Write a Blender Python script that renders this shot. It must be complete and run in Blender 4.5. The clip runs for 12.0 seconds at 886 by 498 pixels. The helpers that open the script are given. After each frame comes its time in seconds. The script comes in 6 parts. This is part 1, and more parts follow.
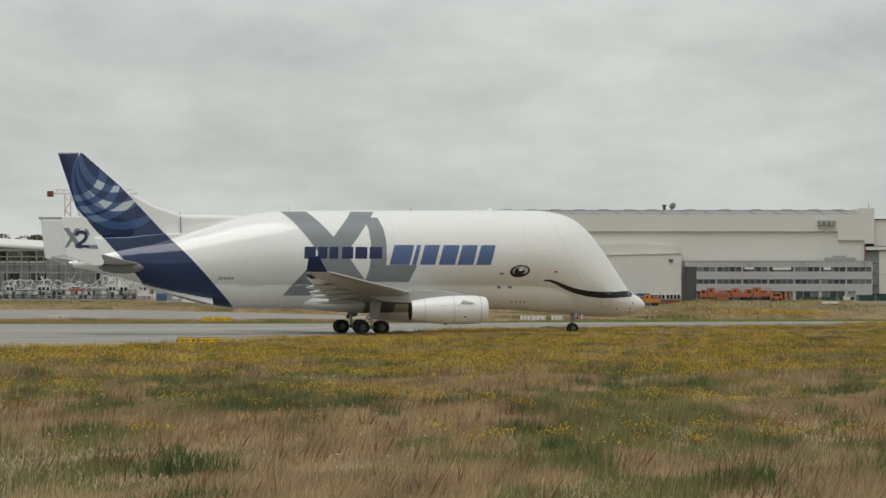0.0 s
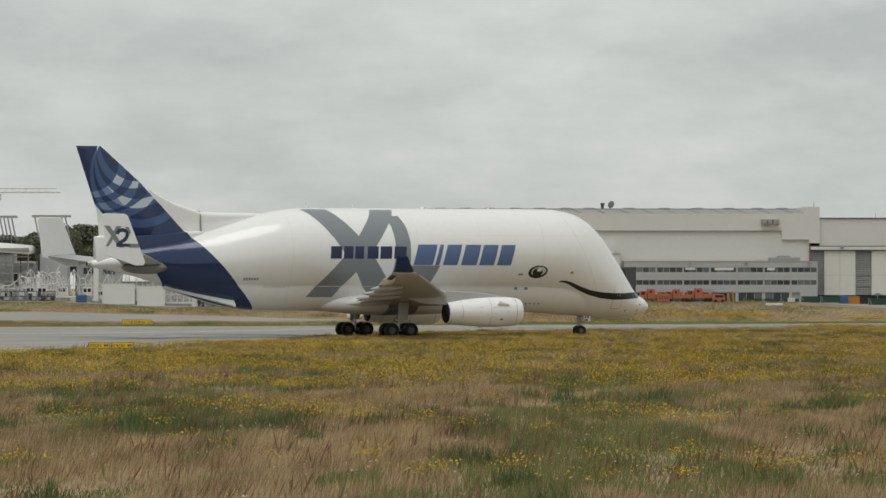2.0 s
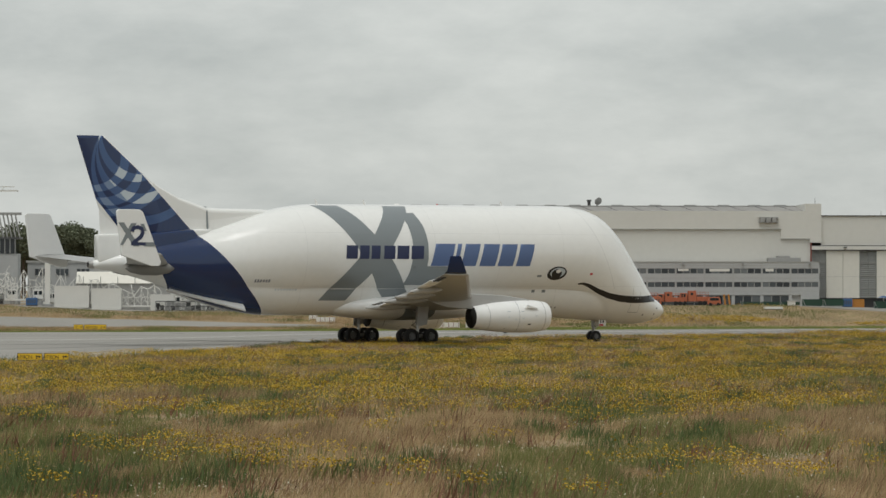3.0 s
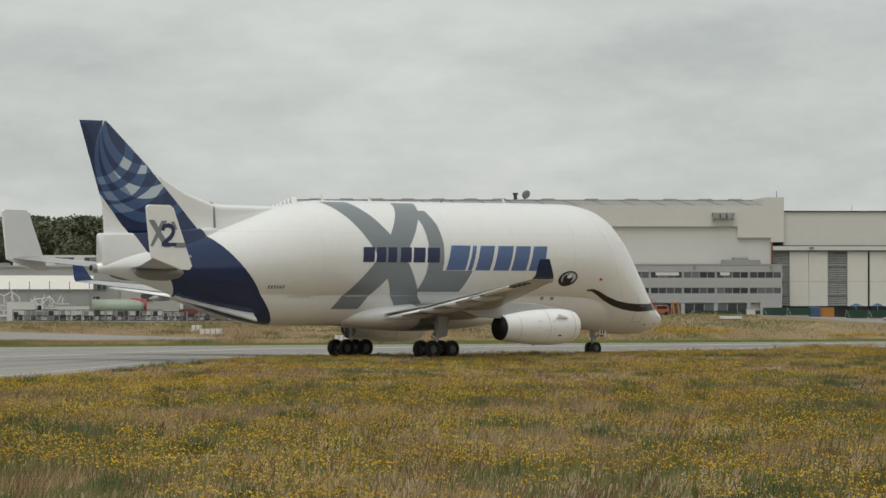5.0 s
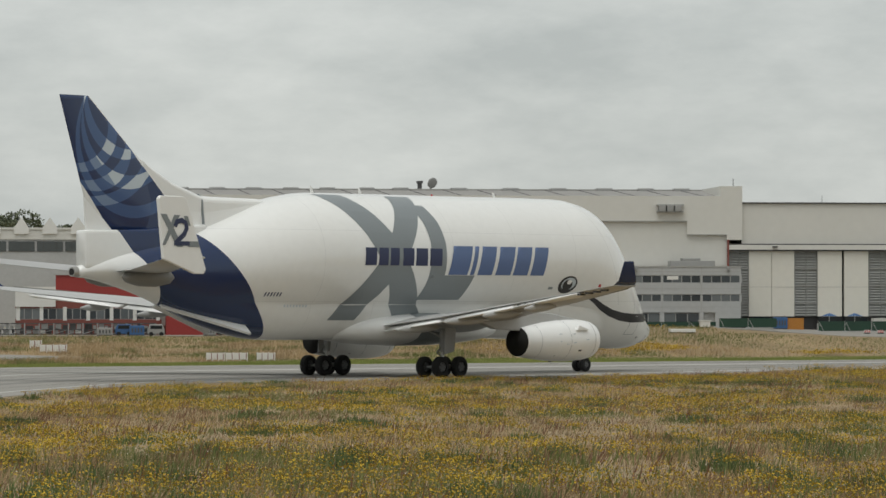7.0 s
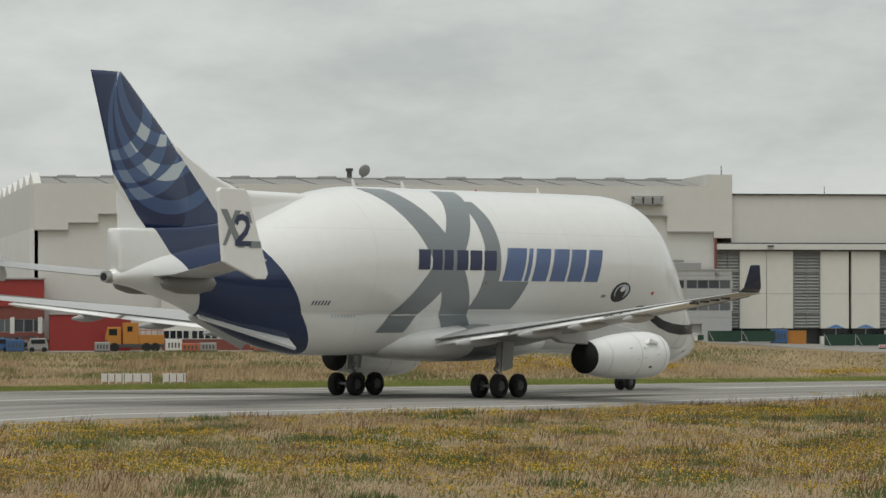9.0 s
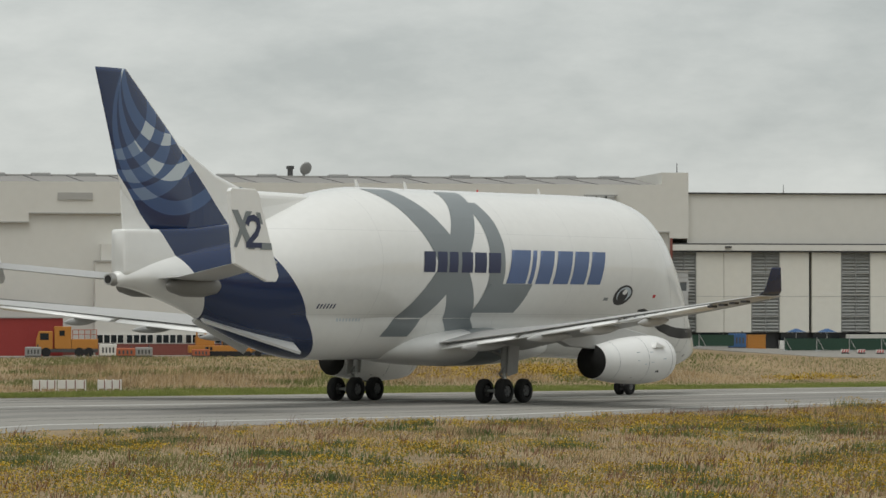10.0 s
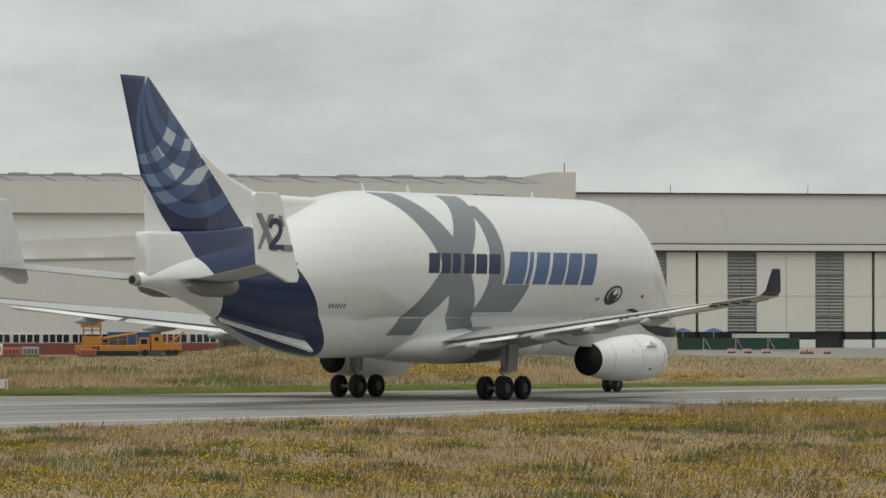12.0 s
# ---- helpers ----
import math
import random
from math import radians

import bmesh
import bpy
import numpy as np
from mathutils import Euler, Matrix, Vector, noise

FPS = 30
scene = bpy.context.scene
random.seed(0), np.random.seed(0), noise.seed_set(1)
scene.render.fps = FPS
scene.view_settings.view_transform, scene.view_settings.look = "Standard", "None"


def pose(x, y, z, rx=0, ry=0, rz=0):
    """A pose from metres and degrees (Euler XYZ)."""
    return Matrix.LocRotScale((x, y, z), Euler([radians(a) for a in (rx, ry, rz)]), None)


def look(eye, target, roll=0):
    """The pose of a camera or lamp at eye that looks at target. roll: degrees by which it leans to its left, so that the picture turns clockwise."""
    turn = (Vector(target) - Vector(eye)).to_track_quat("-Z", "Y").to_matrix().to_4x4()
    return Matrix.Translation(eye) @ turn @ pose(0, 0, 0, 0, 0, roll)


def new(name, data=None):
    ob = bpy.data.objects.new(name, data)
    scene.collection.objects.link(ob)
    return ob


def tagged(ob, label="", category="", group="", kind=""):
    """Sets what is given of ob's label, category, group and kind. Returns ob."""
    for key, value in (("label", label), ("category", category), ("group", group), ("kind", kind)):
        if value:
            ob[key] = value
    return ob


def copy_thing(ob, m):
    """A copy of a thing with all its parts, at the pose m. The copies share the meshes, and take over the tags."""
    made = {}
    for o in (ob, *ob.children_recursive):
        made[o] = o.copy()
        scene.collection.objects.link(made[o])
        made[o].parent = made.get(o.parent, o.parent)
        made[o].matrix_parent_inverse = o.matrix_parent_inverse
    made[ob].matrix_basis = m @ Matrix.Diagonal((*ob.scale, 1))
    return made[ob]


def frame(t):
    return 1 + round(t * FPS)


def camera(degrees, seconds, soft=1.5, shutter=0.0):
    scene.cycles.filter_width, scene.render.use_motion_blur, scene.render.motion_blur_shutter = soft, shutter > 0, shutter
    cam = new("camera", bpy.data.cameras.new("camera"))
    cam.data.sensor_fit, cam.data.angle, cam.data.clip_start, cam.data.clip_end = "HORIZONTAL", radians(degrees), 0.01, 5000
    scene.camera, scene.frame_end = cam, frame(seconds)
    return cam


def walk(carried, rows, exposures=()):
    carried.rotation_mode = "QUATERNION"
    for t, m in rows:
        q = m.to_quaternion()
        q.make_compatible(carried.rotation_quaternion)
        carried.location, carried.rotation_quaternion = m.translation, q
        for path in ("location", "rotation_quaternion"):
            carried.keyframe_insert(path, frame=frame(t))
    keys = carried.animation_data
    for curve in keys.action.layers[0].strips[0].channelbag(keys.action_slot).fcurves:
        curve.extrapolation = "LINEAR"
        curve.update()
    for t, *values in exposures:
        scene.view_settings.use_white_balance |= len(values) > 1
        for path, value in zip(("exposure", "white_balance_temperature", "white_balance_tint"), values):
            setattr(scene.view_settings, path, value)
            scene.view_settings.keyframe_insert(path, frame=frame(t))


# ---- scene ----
cam = camera(13.755, 12.0, soft=1.5)
CAMERA_PATH = [
    (0, pose(0, 0.00, 4.850, 90.582, 0, -0.000)),
    (0.5, pose(0, 0.30, 4.850, 90.583, 0, -0.299)),
    (1, pose(0, 1.50, 4.852, 90.585, 0, -0.541)),
    (1.5, pose(0, 5.91, 4.859, 90.586, 0, -0.774)),
    (2, pose(0, 18.88, 4.879, 90.596, 0, -1.083)),
    (2.5, pose(0, 35.05, 4.904, 90.610, 0, -1.314)),
    (3, pose(0, 52.95, 4.931, 90.627, 0, -1.532)),
    (5, pose(0, 120.15, 5.035, 90.718, 0, -3.266)),
    (5.5, pose(0, 136.11, 5.059, 90.734, 0, -3.761)),
    (6, pose(0, 153.53, 5.086, 90.759, 0, -4.291)),
    (6.5, pose(0, 172.73, 5.115, 90.793, 0, -4.931)),
    (7, pose(0, 192.27, 5.145, 90.828, 0, -5.627)),
    (9, pose(0, 248.51, 5.232, 90.958, 0, -7.679)),
    (9.5, pose(0, 255.65, 5.243, 90.987, 0, -8.225)),
    (10, pose(0, 260.30, 5.250, 91.006, 0, -8.847)),
    (10.5, pose(0, 260.30, 5.250, 91.008, 0, -9.273)),
    (11, pose(0, 260.30, 5.250, 91.008, 0, -9.739)),
    (11.5, pose(0, 260.30, 5.250, 91.008, 0, -10.267)),
    (12, pose(0, 260.30, 5.250, 90.998, 0, -10.601)),
]
walk(cam, CAMERA_PATH)

# ---- sky and sun: bright overcast ----
world = bpy.data.worlds.new("overcast_sky")
scene.world = world
world.use_nodes = True
wn, wl = world.node_tree.nodes, world.node_tree.links
wn.clear()
w_out = wn.new("ShaderNodeOutputWorld")
w_bg = wn.new("ShaderNodeBackground")
w_bg.inputs["Strength"].default_value = 0.1
sky = wn.new("ShaderNodeTexSky")
sky.sky_type = "NISHITA"
sky.sun_disc = False
sky.sun_elevation, sky.sun_rotation = radians(55), radians(200)
w_co = wn.new("ShaderNodeTexCoord")
w_map = wn.new("ShaderNodeMapping")
w_map.inputs["Scale"].default_value = (1.0, 1.0, 2.6)
w_no = wn.new("ShaderNodeTexNoise")
w_no.inputs["Scale"].default_value = 13.5
w_no.inputs["Detail"].default_value = 7.0
w_no.inputs["Roughness"].default_value = 0.6
w_no.inputs["Distortion"].default_value = 0.0
w_ra = wn.new("ShaderNodeValToRGB")
w_ra.color_ramp.elements[0].position = 0.31
w_ra.color_ramp.elements[0].color = (4.7, 4.97, 4.84, 1)
w_ra.color_ramp.elements[1].position = 0.70
w_ra.color_ramp.elements[1].color = (6.8, 7.0, 6.72, 1)
w_mix = wn.new("ShaderNodeMix")
w_mix.data_type = "RGBA"
w_mix.inputs["Factor"].default_value = 0.93
wl.new(w_co.outputs["Generated"], w_map.inputs["Vector"])
wl.new(w_map.outputs["Vector"], w_no.inputs["Vector"])
wl.new(w_no.outputs["Fac"], w_ra.inputs["Fac"])
wl.new(sky.outputs["Color"], w_mix.inputs["A"])
wl.new(w_ra.outputs["Color"], w_mix.inputs["B"])
wl.new(w_mix.outputs["Result"], w_bg.inputs["Color"])
wl.new(w_bg.outputs["Background"], w_out.inputs["Surface"])
sun_data = bpy.data.lights.new("sun", "SUN")
sun_data.energy, sun_data.angle, sun_data.color = 1.5, radians(45), (1.0, 0.985, 0.95)
sun = new("sun", sun_data)
sun.matrix_world = look((-35, -50, 200), (0, 20, 0))
scene.view_settings.exposure = 0.0


# ---- materials ----
def mat(name, color, rough=0.6, metal=0.0, vary=0.12, scale=1.0, bump=0.0, fine=12.0, coat=0.0):
    """Plain paint, metal or mineral: the colour varied at two scales, fine relief."""
    m = bpy.data.materials.new(name)
    m.use_nodes = True
    n, l = m.node_tree.nodes, m.node_tree.links
    b = n["Principled BSDF"]
    b.inputs["Roughness"].default_value, b.inputs["Metallic"].default_value = rough, metal
    b.inputs["Coat Weight"].default_value = coat
    co = n.new("ShaderNodeTexCoord")
    n1, n2 = n.new("ShaderNodeTexNoise"), n.new("ShaderNodeTexNoise")
    n1.inputs["Scale"].default_value, n1.inputs["Detail"].default_value = 0.35 * scale, 4
    n2.inputs["Scale"].default_value, n2.inputs["Detail"].default_value = fine * scale, 3
    add = n.new("ShaderNodeMath")
    add.operation = "ADD"
    ra = n.new("ShaderNodeMapRange")
    ra.inputs["From Min"].default_value, ra.inputs["From Max"].default_value = 0.6, 1.4
    ra.inputs["To Min"].default_value, ra.inputs["To Max"].default_value = 1 - vary, 1 + vary
    mul = n.new("ShaderNodeMix")
    mul.data_type, mul.blend_type = "RGBA", "MULTIPLY"
    mul.inputs["Factor"].default_value = 1.0
    mul.inputs["A"].default_value = (*color, 1)
    l.new(co.outputs["Object"], n1.inputs["Vector"])
    l.new(co.outputs["Object"], n2.inputs["Vector"])
    l.new(n1.outputs["Fac"], add.inputs[0])
    l.new(n2.outputs["Fac"], add.inputs[1])
    l.new(add.outputs[0], ra.inputs["Value"])
    l.new(ra.outputs["Result"], mul.inputs["B"])
    l.new(mul.outputs["Result"], b.inputs["Base Color"])
    if bump:
        bp = n.new("ShaderNodeBump")
        bp.inputs["Strength"].default_value, bp.inputs["Distance"].default_value = bump, 0.02
        l.new(n2.outputs["Fac"], bp.inputs["Height"])
        l.new(bp.outputs["Normal"], b.inputs["Normal"])
    return m


def math_node(n, l, op, a, b=None):
    node = n.new("ShaderNodeMath")
    node.operation = op
    for k, v in enumerate((a, b)):
        if v is None:
            continue
        if isinstance(v, (int, float)):
            node.inputs[k].default_value = v
        else:
            l.new(v, node.inputs[k])
    return node.outputs[0]


def mask_range(n, l, value, lo, hi):
    a = math_node(n, l, "GREATER_THAN", value, lo)
    return math_node(n, l, "MULTIPLY", a, math_node(n, l, "LESS_THAN", value, hi))


def circle_through(a, b, c):
    """Centre and radius of the circle through three points."""
    (ax, ay), (bx, by), (cx, cy) = a, b, c
    d = 2 * (ax * (by - cy) + bx * (cy - ay) + cx * (ay - by))
    ux = ((ax * ax + ay * ay) * (by - cy) + (bx * bx + by * by) * (cy - ay) + (cx * cx + cy * cy) * (ay - by)) / d
    uy = ((ax * ax + ay * ay) * (cx - bx) + (bx * bx + by * by) * (ax - cx) + (cx * cx + cy * cy) * (bx - ax)) / d
    return ux, uy, math.hypot(ax - ux, ay - uy)


# painted crescents of the fin: the outer and the inner arc of each, by three points in x, z
CRESCENTS = (
    (((-28.79, 18.15), (-27.77, 15.22), (-24.77, 14.25)), ((-28.49, 18.16), (-27.05, 15.63), (-25.38, 14.92))),
    (((-29.04, 16.52), (-27.33, 13.08), (-24.39, 12.37)), ((-28.85, 17.60), (-27.90, 14.61), (-25.34, 13.24))),
    (((-28.70, 12.82), (-27.05, 11.21), (-22.02, 11.13)), ((-27.99, 12.85), (-25.53, 11.39), (-22.40, 11.78))),
    (((-28.94, 13.34), (-27.05, 13.94), (-25.96, 15.52)), ((-29.23, 13.89), (-27.77, 14.39), (-26.70, 16.33))),
    (((-28.66, 12.29), (-25.34, 13.24), (-24.81, 14.14)), ((-28.85, 12.82), (-26.38, 13.53), (-25.30, 14.79))),
    (((-28.37, 11.32), (-25.53, 11.55), (-23.50, 12.86)), ((-28.71, 11.83), (-26.48, 12.08), (-24.10, 13.42))))


def hull_paint(name="white_aircraft_paint", crescents=()):
    """White aircraft paint with the oblique dark blue tail band and faint panel joints; on the fin, pale crescents."""
    m = mat(name, (0.79, 0.79, 0.765), 0.17, 0, 0.03, 0.6, 0, 3, 0.45)
    n, l = m.node_tree.nodes, m.node_tree.links
    b = n["Principled BSDF"]
    base = b.inputs["Base Color"].links[0].from_socket
    co = n.new("ShaderNodeTexCoord")
    sep = n.new("ShaderNodeSeparateXYZ")
    l.new(co.outputs["Object"], sep.inputs[0])
    x, z = sep.outputs["X"], sep.outputs["Z"]
    front = math_node(n, l, "ADD", x, math_node(n, l, "MULTIPLY", z, 0.93))
    rear = math_node(n, l, "ADD", x, math_node(n, l, "MULTIPLY", z, 0.88))
    band = math_node(n, l, "MULTIPLY", math_node(n, l, "LESS_THAN", front, -10.75), math_node(n, l, "GREATER_THAN", rear, -17.85))
    joint = None
    for at in (-10.4, -4.2, 2.6, 9.4, 16.2):
        k = mask_range(n, l, x, at, at + 0.025)
        joint = k if joint is None else math_node(n, l, "MAXIMUM", joint, k)
    for at in (5.15, 9.9):
        joint = math_node(n, l, "MAXIMUM", joint, mask_range(n, l, z, at, at + 0.02))
    # nose door joint, leaning back
    lean = math_node(n, l, "ADD", x, math_node(n, l, "MULTIPLY", z, 0.47))
    joint = math_node(n, l, "MAXIMUM", joint, math_node(n, l, "MULTIPLY", mask_range(n, l, lean, 24.62, 24.68), math_node(n, l, "GREATER_THAN", z, 4.9)))
    mj = n.new("ShaderNodeMix")
    mj.data_type = "RGBA"
    l.new(math_node(n, l, "MULTIPLY", joint, 0.32), mj.inputs["Factor"])
    l.new(base, mj.inputs["A"])
    mj.inputs["B"].default_value = (0.35, 0.36, 0.36, 1)
    mx = n.new("ShaderNodeMix")
    mx.data_type = "RGBA"
    l.new(band, mx.inputs["Factor"])
    l.new(mj.outputs["Result"], mx.inputs["A"])
    mx.inputs["B"].default_value = (0.004, 0.021, 0.084, 1)
    # skin panels: a faint waviness drawn out along the hull
    mp, wavy, bp = n.new("ShaderNodeMapping"), n.new("ShaderNodeTexNoise"), n.new("ShaderNodeBump")
    mp.inputs["Scale"].default_value = (0.06, 0.9, 0.9)
    wavy.inputs["Scale"].default_value, wavy.inputs["Detail"].default_value = 1.3, 2
    bp.inputs["Strength"].default_value, bp.inputs["Distance"].default_value = 0.35, 0.03
    l.new(co.outputs["Object"], mp.inputs["Vector"])
    l.new(mp.outputs["Vector"], wavy.inputs["Vector"])
    l.new(wavy.outputs["Fac"], bp.inputs["Height"])
    l.new(bp.outputs["Normal"], b.inputs["Normal"])
    if not crescents:
        l.new(mx.outputs["Result"], b.inputs["Base Color"])
        return m
    count = 0.0
    for outer, inner in crescents:
        ins = []
        for pts in (outer, inner):
            ux, uz, r = circle_through(*pts)
            dx, dz = math_node(n, l, "SUBTRACT", x, ux), math_node(n, l, "SUBTRACT", z, uz)
            d2 = math_node(n, l, "ADD", math_node(n, l, "MULTIPLY", dx, dx), math_node(n, l, "MULTIPLY", dz, dz))
            ins.append(math_node(n, l, "LESS_THAN", d2, r * r))
        one = math_node(n, l, "MULTIPLY", ins[0], math_node(n, l, "SUBTRACT", 1.0, ins[1]))
        count = math_node(n, l, "ADD", count, math_node(n, l, "MULTIPLY", one, band))
    nose = math_node(n, l, "GREATER_THAN", math_node(n, l, "ADD", x, math_node(n, l, "MULTIPLY", z, 1.1607)), -7.33)
    below = mx.outputs["Result"]
    for mask, tone in ((math_node(n, l, "GREATER_THAN", count, 0.5), (0.036, 0.085, 0.21)), (math_node(n, l, "GREATER_THAN", count, 1.5), (0.16, 0.23, 0.35)),
                       (math_node(n, l, "MULTIPLY", math_node(n, l, "GREATER_THAN", count, 1.5), math_node(n, l, "GREATER_THAN", front, -14.45)), (0.47, 0.53, 0.57)), (nose, (0.79, 0.79, 0.765))):
        step = n.new("ShaderNodeMix")
        step.data_type = "RGBA"
        l.new(mask, step.inputs["Factor"])
        l.new(below, step.inputs["A"])
        step.inputs["B"].default_value = (*tone, 1)
        below = step.outputs["Result"]
    l.new(below, b.inputs["Base Color"])
    return m


HULL = hull_paint()
FIN = hull_paint("fin_paint", CRESCENTS)
WHITE = mat("white_paint", (0.80, 0.80, 0.78), 0.32, 0, 0.03, 0.6, 0, 3, 0.2)
BLUE = mat("dark_blue_paint", (0.004, 0.021, 0.084), 0.26, 0, 0.06, 0.6, 0, 3, 0.0)
ICE = mat("ice_grey_paint", (0.50, 0.56, 0.60), 0.32, 0, 0.05)
SLATE = mat("slate_blue_paint", (0.095, 0.15, 0.30), 0.32, 0, 0.05)
NAVY = mat("navy_paint", (0.02, 0.03, 0.085), 0.32, 0, 0.05)
GREY_STRIPE = mat("grey_livery_paint", (0.21, 0.235, 0.245), 0.34, 0, 0.04)
BLACK = mat("black_paint", (0.012, 0.012, 0.014), 0.35, 0, 0.1)
WING_GREY = mat("wing_grey_paint", (0.42, 0.42, 0.41), 0.38, 0, 0.06, 0.8, 0, 5)
RIM = mat("dull_wheel_rim", (0.13, 0.13, 0.13), 0.6, 0.2, 0.15)
FAIRING = mat("brown_grey_fairing", (0.20, 0.195, 0.18), 0.5, 0, 0.08)
METAL = mat("bare_metal", (0.45, 0.44, 0.42), 0.35, 0.9, 0.1)
DARK_METAL = mat("dark_metal", (0.10, 0.10, 0.10), 0.5, 0.6, 0.2)
RUBBER = mat("tyre_rubber", (0.018, 0.018, 0.018), 0.85, 0, 0.3, 2, 0.3, 20)
SOOT = mat("sooty_nozzle", (0.02, 0.019, 0.018), 0.8, 0, 0.3)
GLASS_DARK = mat("dark_window_glass", (0.015, 0.02, 0.024), 0.08, 0, 0.2)
def pane_glass():
    """Window panes: some dark, some paler with blinds or reflections behind, tone by pane."""
    m = mat("office_pane_glass", (0.05, 0.06, 0.065), 0.12, 0, 0.1)
    n, l = m.node_tree.nodes, m.node_tree.links
    info, ra = n.new("ShaderNodeObjectInfo"), n.new("ShaderNodeValToRGB")
    ra.color_ramp.elements[0].color = (0.022, 0.028, 0.034, 1)
    ra.color_ramp.elements[1].color = (0.17, 0.185, 0.19, 1)
    mid = ra.color_ramp.elements.new(0.6)
    mid.color = (0.055, 0.066, 0.074, 1)
    l.new(info.outputs["Random"], ra.inputs["Fac"])
    l.new(ra.outputs["Color"], n["Principled BSDF"].inputs["Base Color"])
    return m


PANE = pane_glass()
SMOKED = mat("smoked_glass", (0.075, 0.085, 0.085), 0.15, 0, 0.15)
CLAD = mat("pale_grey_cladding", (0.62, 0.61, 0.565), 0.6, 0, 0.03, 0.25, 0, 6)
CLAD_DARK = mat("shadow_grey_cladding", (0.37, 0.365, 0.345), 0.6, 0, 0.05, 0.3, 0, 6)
CONCRETE_PANEL = mat("concrete_panel", (0.42, 0.425, 0.42), 0.75, 0, 0.07, 0.4, 0.1, 6)
ROOF = mat("roof_sheet", (0.27, 0.26, 0.245), 0.7, 0, 0.08, 0.3, 0, 5)
LOUVRE = mat("louvre_grey", (0.30, 0.305, 0.29), 0.6, 0, 0.08, 1, 0, 8)
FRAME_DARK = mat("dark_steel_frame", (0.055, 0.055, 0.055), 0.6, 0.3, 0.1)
CREAM = mat("cream_door_panel", (0.68, 0.66, 0.59), 0.55, 0, 0.04, 0.3, 0, 6)
RED_CLAD = mat("red_cladding", (0.30, 0.035, 0.03), 0.55, 0, 0.08, 0.4)
BRICK_RED = mat("brick_red_cladding", (0.20, 0.06, 0.045), 0.7, 0, 0.12, 0.6)
ORANGE = mat("orange_vehicle_paint", (0.47, 0.20, 0.035), 0.45, 0, 0.12, 1)
YELLOW_SIGN = mat("yellow_sign_face", (0.72, 0.47, 0.02), 0.5, 0, 0.06)
ORANGE_RED = mat("orange_red_paint", (0.42, 0.12, 0.055), 0.5, 0, 0.15, 1)
GREEN_MESH = mat("dark_green_screen_mesh", (0.02, 0.055, 0.035), 0.8, 0, 0.2, 1)
BLUE_MACHINE = mat("blue_machine_paint", (0.04, 0.11, 0.25), 0.5, 0, 0.12)
WHITE_STEEL = mat("white_painted_steel", (0.70, 0.69, 0.65), 0.5, 0, 0.08)
GREY_STEEL = mat("galvanised_steel", (0.33, 0.33, 0.32), 0.5, 0.4, 0.12)
RED_LIGHT = mat("red_plate", (0.5, 0.03, 0.03), 0.5)
BARK = mat("bark", (0.09, 0.07, 0.05), 0.9, 0, 0.2)


def pavement_material():
    m = mat("worn_concrete", (0.27, 0.258, 0.232), 0.9, 0, 0.14, 0.25, 0.15, 10)
    return m


PAVE = pavement_material()
STREAK = mat("darkened_concrete", (0.205, 0.197, 0.18), 0.85, 0, 0.2, 0.4, 0.1, 8)
JOINT = mat("joint_sealant", (0.10, 0.098, 0.09), 0.9, 0, 0.2)
MARK = mat("worn_white_marking", (0.55, 0.55, 0.52), 0.7, 0, 0.15, 2)


def ground_material():
    m = mat("dry_meadow_soil", (0.275, 0.203, 0.112), 0.95, 0, 0.35, 0.5, 0.4, 6)
    return m


GROUND = ground_material()


def grass_material(name, stops):
    """Grass and herbs: each blade takes its tone at random, drifting over the meadow in patches."""
    m = bpy.data.materials.new(name)
    m.use_nodes = True
    n, l = m.node_tree.nodes, m.node_tree.links
    b = n["Principled BSDF"]
    b.inputs["Roughness"].default_value = 0.8
    geo, co, no = n.new("ShaderNodeNewGeometry"), n.new("ShaderNodeTexCoord"), n.new("ShaderNodeTexNoise")
    no.inputs["Scale"].default_value, no.inputs["Detail"].default_value = 0.5, 3
    drift = n.new("ShaderNodeMapping")
    drift.inputs["Scale"].default_value = (1.0, 0.2, 1.0)
    l.new(co.outputs["Object"], drift.inputs["Vector"])
    l.new(drift.outputs["Vector"], no.inputs["Vector"])
    mixed = math_node(n, l, "ADD", math_node(n, l, "MULTIPLY", geo.outputs["Random Per Island"], 0.6), math_node(n, l, "MULTIPLY", math_node(n, l, "SUBTRACT", no.outputs["Fac"], 0.35), 1.25))
    ra = n.new("ShaderNodeValToRGB")
    els = ra.color_ramp.elements
    while len(els) < len(stops):
        els.new(0.5)
    for e, (p, c) in zip(els, stops):
        e.position, e.color = p, (*c, 1)
    l.new(mixed, ra.inputs["Fac"])
    l.new(ra.outputs["Color"], b.inputs["Base Color"])
    return m


STRAW = grass_material("straw_grass", [(0.0, (0.15, 0.10, 0.05)), (0.35, (0.29, 0.203, 0.107)), (0.7, (0.455, 0.328, 0.175)), (1.0, (0.61, 0.47, 0.27))])
GREEN = grass_material("green_grass", [(0.0, (0.082, 0.094, 0.026)), (0.5, (0.15, 0.168, 0.047)), (1.0, (0.25, 0.245, 0.095))])
TURF = grass_material("short_turf", [(0.0, (0.12, 0.16, 0.03)), (0.5, (0.195, 0.24, 0.055)), (1.0, (0.29, 0.31, 0.09))])
HERB = grass_material("leafy_herbs", [(0.0, (0.035, 0.055, 0.016)), (0.5, (0.075, 0.11, 0.03)), (1.0, (0.14, 0.18, 0.06))])
